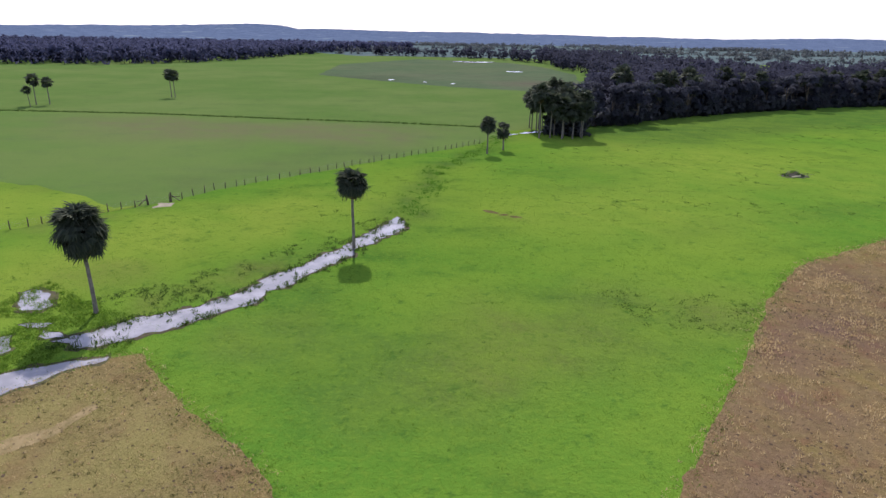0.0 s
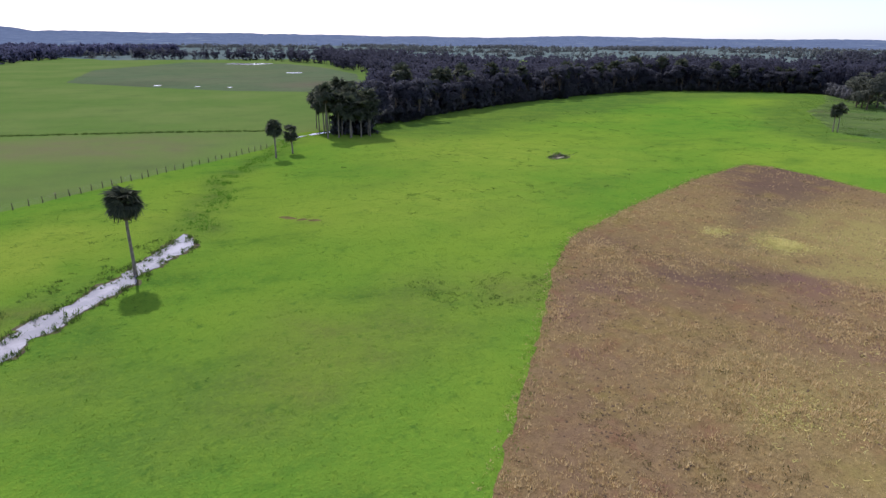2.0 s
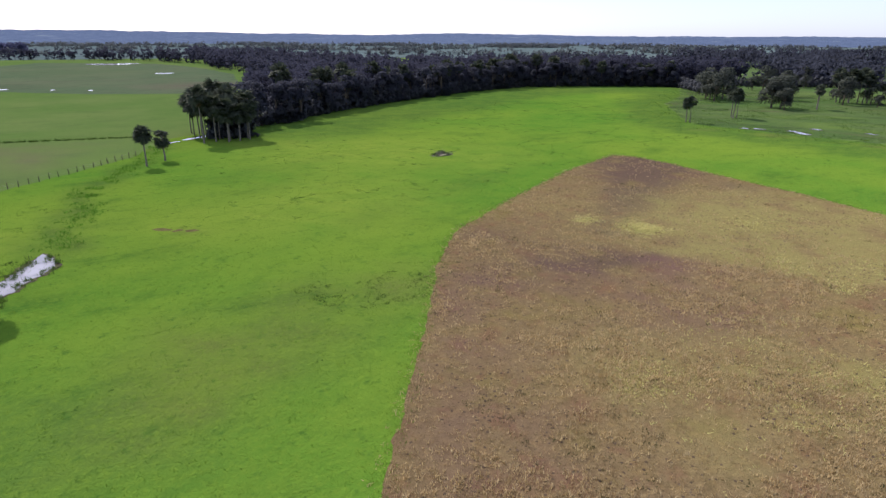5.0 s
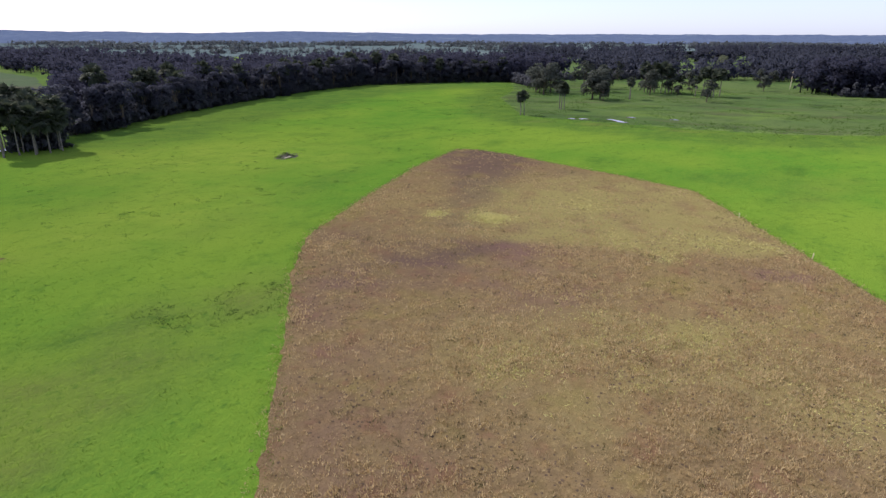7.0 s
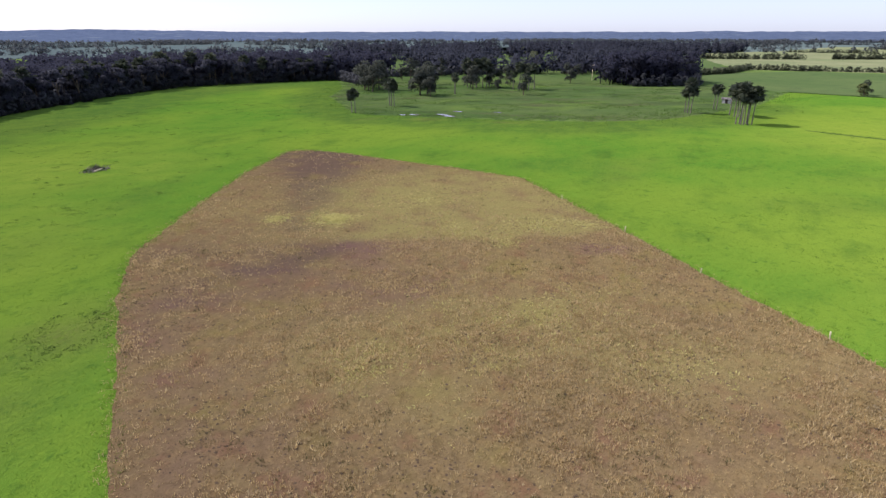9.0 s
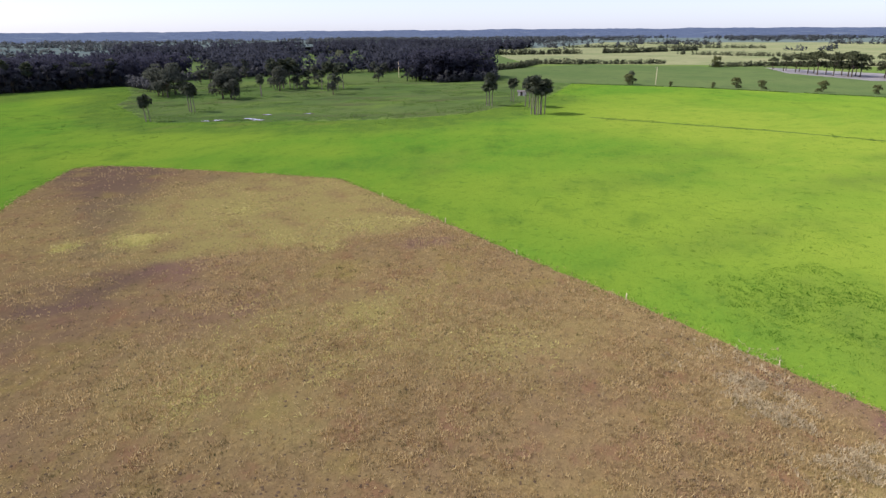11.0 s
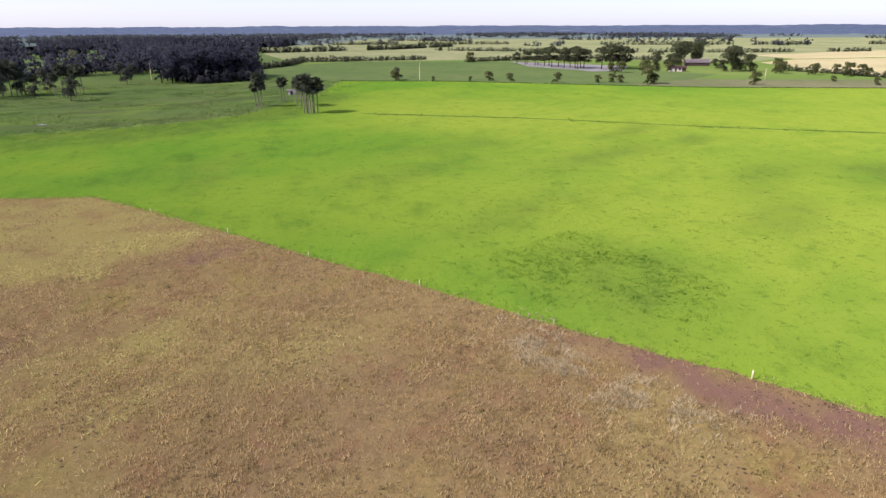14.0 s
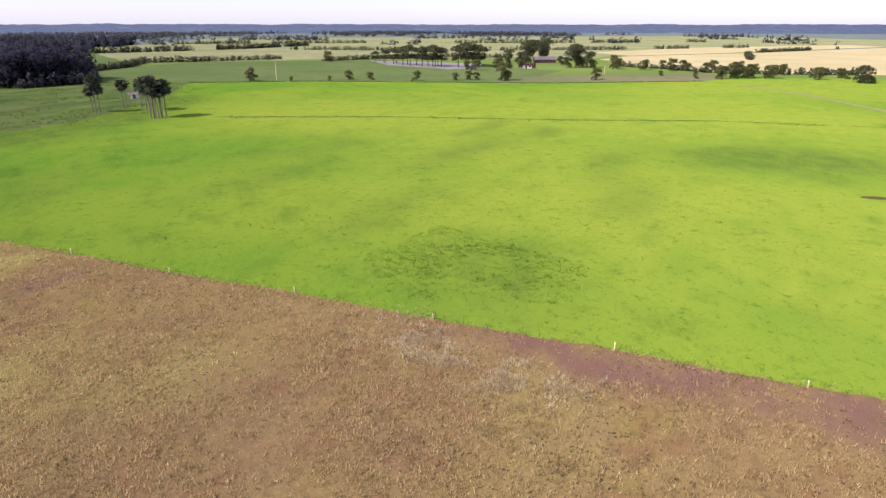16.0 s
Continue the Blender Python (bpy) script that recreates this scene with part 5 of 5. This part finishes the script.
far_bank = scatter(420, [(-44, 66), (-36, 74), (-27, 84), (-17, 99), (-11, 106), (-9, 104), (-13, 95), (-20, 82), (-27, 70), (-36, 62)], cover_rng, lambda p: (drifts(p, 0.2, 8.8) > 0.02) * 1.0)
stuff("weeds", *blades(far_bank, cover_rng, 11, cover_rng.uniform(0.1, 0.42, len(far_bank)), 0.3, 0.05, 0.03, 0.7), WEED, "dark weed clumps on the bank above the creek", "weeds")
marsh_places = scatter(1500, [(-58, 50), (-52, 72), (-40, 64), (-34, 62), (-33, 54), (-44, 49)], cover_rng, lambda p: ~inside(p, CREEK) * (drifts(p, 0.15, 4.0) > -0.2))
stuff("sedge", *blades(marsh_places, cover_rng, 9, cover_rng.uniform(0.1, 0.35, len(marsh_places)), 0.3, 0.05, 0.05, 1.0), BLADE, "bright marsh grass between the pools", "sedge")
swale = np.array(along([(-7, 106), (-5.5, 113), (-5.5, 120), (-1.5, 130), (-3, 144), (1, 152), (7, 167), (12, 178), (20, 205)], 0.25))
swale = swale + cover_rng.normal(0, 1.6, swale.shape)
swale = swale[drifts(swale, 0.2, 7.0) > -0.05]
stuff("sedge", *blades(swale, cover_rng, 12, cover_rng.uniform(0.15, 0.6, len(swale)), 0.5, 0.07, 0.04, 0.7), RICH, "lush green rank growth along a dry swale", "sedge")
for seed, line, wide, tall in ((1, [(-190, 246), (-122, 243.5), (-62, 234), (-18, 228), (14, 221)], 0.9, 0.9), (2, [(245.5, -11), (219, -73), (188.5, -123.6), (164, -174), (136, -208), (105, -250)], 3.0, 0.22), (3, [(403, -4), (384, -73), (359, -120), (335, -163), (313, -203), (288, -295)], 0.8, 0.8)):
    pts = np.array(along(line, 0.3))
    pts = pts + cover_rng.normal(0, wide * 0.6, pts.shape)
    pts = pts[drifts(pts, 0.06, seed) > (-0.05 if tall < 0.5 else -0.6)]
    stuff("ditch_growth", *blades(pts, cover_rng, 8, cover_rng.uniform(0.4, 1.0, len(pts)) * tall, 0.3, 0.09, 0.02, 0.6), WEED if tall > 0.5 else RANK, "dark rough growth along a ditch", "weeds")
bog_rim = np.array(along([(345, 259), (300, 234), (257, 209), (215, 164), (207, 153), (214, 121), (221, 90), (232, 61), (251, 38), (316, 10), (402, -3)], 0.32))
stuff("grass", *blades(bog_rim[::2] + cover_rng.normal(0, 9.0, bog_rim[::2].shape), cover_rng, 6, cover_rng.uniform(0.1, 0.3, len(bog_rim[::2])), 0.7, 0.16, 0.02, 0.9), BLADE, "bright grass tufts at the edge of the swamp", "grass")
stuff("sedge", *blades(bog_rim + cover_rng.normal(0, 10.0, bog_rim.shape), cover_rng, 6, cover_rng.uniform(0.1, 0.3, len(bog_rim)), 0.8, 0.16, 0.02, 0.9), RANK, "dark sedge tufts at the edge of the swamp", "sedge")
bog_places = scatter(3000, [(300, 234), (215, 164), (207, 153), (214, 121), (232, 61), (251, 38), (316, 10), (420, 40), (420, 105), (345, 255)], cover_rng, lambda p: (drifts(p, 0.04, 3.0) > 0.0) * 1.0)
stuff("sedge", *blades(bog_places, cover_rng, 8, cover_rng.uniform(0.12, 0.4, len(bog_places)), 1.3, 0.14, 0.02, 0.9), RANK, "dark swamp sedge between the palms", "sedge")


# ---- fences and posts ----
def post_mesh(name, height, half, material, seed):
    """A round-cornered post with a slanted, weathered top."""
    rng = np.random.default_rng(seed)
    v, f = tube([(0, 0, -0.2), (0, 0, height * 0.5), (rng.normal(0, 0.02), rng.normal(0, 0.02), height)], [half * 1.1, half, half * 0.9], 6)
    v[-6:, 2] += rng.uniform(-0.04, 0.04, 6)
    return mesh_of(name, v, f, material)


fence = tagged(new("wire_fence"), "old wire fence of dark wooden posts across the pasture", "fence")
posts = [post_mesh("post", h, 0.09, POST_WOOD, i) for i, h in enumerate((1.35, 1.5, 1.6))]
fence_line = along(FENCE, 2.7)
for x, y in fence_line:
    if math.hypot(x + 55, y - 111) < 1.6:
        continue
    ob = new("post", posts[spread.integers(3)])
    ob.parent = fence
    ob.matrix_basis = pose(x + spread.normal(0, 0.1), y + spread.normal(0, 0.1), 0, spread.normal(0, 3), spread.normal(0, 3), spread.uniform(0, 360))
for z in (0.45, 0.85, 1.2):
    path = [(x, y, z + 0.02 * math.sin(i * 2.1)) for i, (x, y) in enumerate(fence_line)]
    part("wire", mesh_of("wire", *tube(path, [0.008] * len(path), 3), WIRE), WIRE, fence)
gate = tagged(new("gateway"), "braced wooden gateposts beside pale dry mud", "gate")
for x, y, lean in ((-56.9, 110.0, 1), (-53.4, 112.4, -1)):
    part("gatepost", mesh_of("gatepost", *tube([(x, y, -0.2), (x, y, 1.9)], [0.15, 0.13], 7), POST_WOOD), POST_WOOD, gate)
    part("brace", mesh_of("brace", *tube([(x - 1.3 * lean, y - 1.0 * lean, 0), (x, y, 1.4)], [0.08, 0.07], 6), POST_WOOD), POST_WOOD, gate)
    part("rail", mesh_of("rail", *tube([(x - 1.4 * lean, y - 1.1 * lean, 0.9), (x, y, 0.95)], [0.06, 0.06], 6), POST_WOOD), POST_WOOD, gate)
marker = tagged(new("boundary_post", post_mesh("boundary_post", 1.15, 0.085, PALE_WOOD, 9)), "pale wooden post on the edge of the mown field", "post", "posts along the field edge")
EDGE_POSTS = [(116.3, 35.3, 0.8), (101.4, 19.2, 1.0), (87.6, 5.4, 0.85), (73.7, -9.6, 1.05), (60, -23.4, 0.8), (45.7, -38.4, 1.1), (32.8, -51, 0.95), (17.5, -66.5, 1.0)]
for i, (x, y, k) in enumerate(EDGE_POSTS):
    m = pose(x, y, 0.03, spread.normal(0, 3), spread.normal(0, 3), spread.uniform(0, 360)) @ Matrix.Scale(k, 4)
    if i:
        copy_thing(marker, m)
    else:
        marker.matrix_basis = m


# ---- brush heap in the pasture ----
def brush_heap():
    rng = np.random.default_rng(31)
    root = tagged(new("brush_heap"), "heap of dead branches and dark brush in the grass", "brush heap")
    sticks = []
    for _ in range(90):
        a, r = rng.uniform(0, math.tau), rng.uniform(0.3, 3.4)
        x, y = r * math.cos(a) * 1.35, r * math.sin(a) * 0.8
        tip = (x * 0.45 + rng.normal(0, 1.3), y * 0.3 + rng.normal(0, 0.7), rng.uniform(0.4, 2.1) * (1.2 - 0.25 * r))
        sticks.append(tube([(x, y, 0.0), ((x + tip[0]) / 2, (y + tip[1]) / 2, tip[2] * 0.6), tip], [0.07, 0.05, 0.02], 5))
    part("branches", mesh_of("branches", *joined(sticks), PALM_BARK), PALM_BARK, root)
    part("brush", mesh_of("brush", *leaf_cloud([(-2.0, 0.3, 0.3, 0.9, 0.45), (0.1, 0.5, 1.1, 0.8, 0.6), (1.2, 0.4, 0.7, 0.7, 0.5), (2.4, 0.1, 0.25, 0.8, 0.4)], 210, 0.24, rng), RANK), RANK, root)
    v, f = tube([(-1.2, -1.5, 0.18), (0.0, -1.6, 0.42), (1.2, -1.4, 0.5)], [0.24, 0.21, 0.14], 8)
    part("log", mesh_of("log", v, f, PALE_WOOD), PALE_WOOD, root, "bleached log")
    return root


brush_heap().matrix_basis = pose(86.4, 145, 0.02) @ Matrix.Scale(0.9, 4)


# ---- farm ----
def gable_roof(length, width, eave, rise, over=0.5, thick=0.12):
    bm = bmesh.new()
    for side in (-1, 1):
        a = bm.verts.new((-length / 2 - over, side * (width / 2 + over), eave - over * rise / (width / 2)))
        b = bm.verts.new((length / 2 + over, side * (width / 2 + over), eave - over * rise / (width / 2)))
        c, d = bm.verts.new((length / 2 + over, 0, eave + rise)), bm.verts.new((-length / 2 - over, 0, eave + rise))
        bm.faces.new((a, b, c, d))
    bmesh.ops.solidify(bm, geom=bm.faces[:], thickness=-thick)
    return bm


def walls(length, width, eave, rise, thick=0.2):
    """Four walls with gables, hollow."""
    bm = bmesh.new()
    box(bm, 0, -width / 2 + thick / 2, 0, length, thick, eave)
    box(bm, 0, width / 2 - thick / 2, 0, length, thick, eave)
    for s in (-1, 1):
        x = s * (length / 2 - thick / 2)
        prof = [(-width / 2, 0), (width / 2, 0), (width / 2, eave), (0, eave + rise - 0.05), (-width / 2, eave)]
        a = [bm.verts.new((x - thick / 2, y, z)) for y, z in prof]
        b = [bm.verts.new((x + thick / 2, y, z)) for y, z in prof]
        bm.faces.new(a[::-1])
        bm.faces.new(b)
        for i in range(5):
            bm.faces.new((a[i], a[(i + 1) % 5], b[(i + 1) % 5], b[i]))
    bmesh.ops.recalc_face_normals(bm, faces=bm.faces[:])
    return bm


def house(name, length, width, eave, rise, wall, roof, label, openings, x, y, turn):
    """A gabled building with a door and windows on its long front."""
    root = tagged(new(name), label, "building")
    part("wall", walls(length, width, eave, rise), wall, root)
    part("roof", gable_roof(length, width, eave, rise), roof, root)
    for kind, at, sill, w, h in openings:
        pane = part(kind, box(bmesh.new(), at, -width / 2 - 0.02, sill, w, 0.06, h), GLASS_DARK if kind == "window" else BARN_BOARD, root)
        surround = bmesh.new()
        for dx in (-w / 2 - 0.05, w / 2 + 0.05):
            box(surround, at + dx, -width / 2 - 0.05, sill, 0.1, 0.1, h)
        box(surround, at, -width / 2 - 0.05, sill + h, w + 0.2, 0.1, 0.1)
        part("surround", surround, BARN_BOARD, pane)
    root.matrix_basis = pose(x, y, 0.02, 0, 0, turn)
    return root


house("farmhouse", 12, 6, 2.6, 1.5, WHITEWASH, ROOF_TILE, "low pinkish whitewashed farmhouse with a dull dark red roof", [("window", -5, 0.9, 1.2, 1.2), ("door", -1.5, 0, 1.1, 2.1), ("window", 1.5, 0.9, 1.2, 1.2), ("door", 4.5, 0, 2.6, 2.2)], 434, -257, -112)
house("barn", 19, 11, 3.0, 2.6, BARN_BOARD, ROOF_DARK, "big brown barn with a weathered grey sheet roof", [("door", -4, 0, 3.0, 2.7), ("window", 5, 1.5, 1.4, 1.2)], 492, -309, -112)
house("shed", 4, 3, 2.1, 0.6, WHITEWASH, ROOF_DARK, "small white shed behind a palm grove", [("door", 0, 0, 1.0, 2.0)], 326, 22, -90)


def utility_pole(x, y, height, turn):
    root = tagged(new("utility_pole"), "grey wooden utility pole with a crossarm", "utility pole", "poles along the field edge")
    part("pole", mesh_of("pole", *tube([(0, 0, -0.2), (0, 0, height)], [0.17, 0.11], 8), PALE_WOOD), PALE_WOOD, root)
    part("crossarm", box(bmesh.new(), 0, 0, height - 0.7, 2.0, 0.12, 0.14, 0, 0.02), POST_WOOD, root)
    for dx in (-0.85, 0.0, 0.85):
        part("insulator", mesh_of("insulator", *tube([(dx, 0, height - 0.56), (dx, 0, height - 0.4)], [0.05, 0.03], 6), WHITEWASH), WHITEWASH, root)
    root.matrix_basis = pose(x, y, 0.0, 0, 0, turn)


utility_pole(402.2, -55.2, 10.8, -75)
utility_pole(322.5, -247, 9.0, -65)
utility_pole(440, 120, 11, -75)
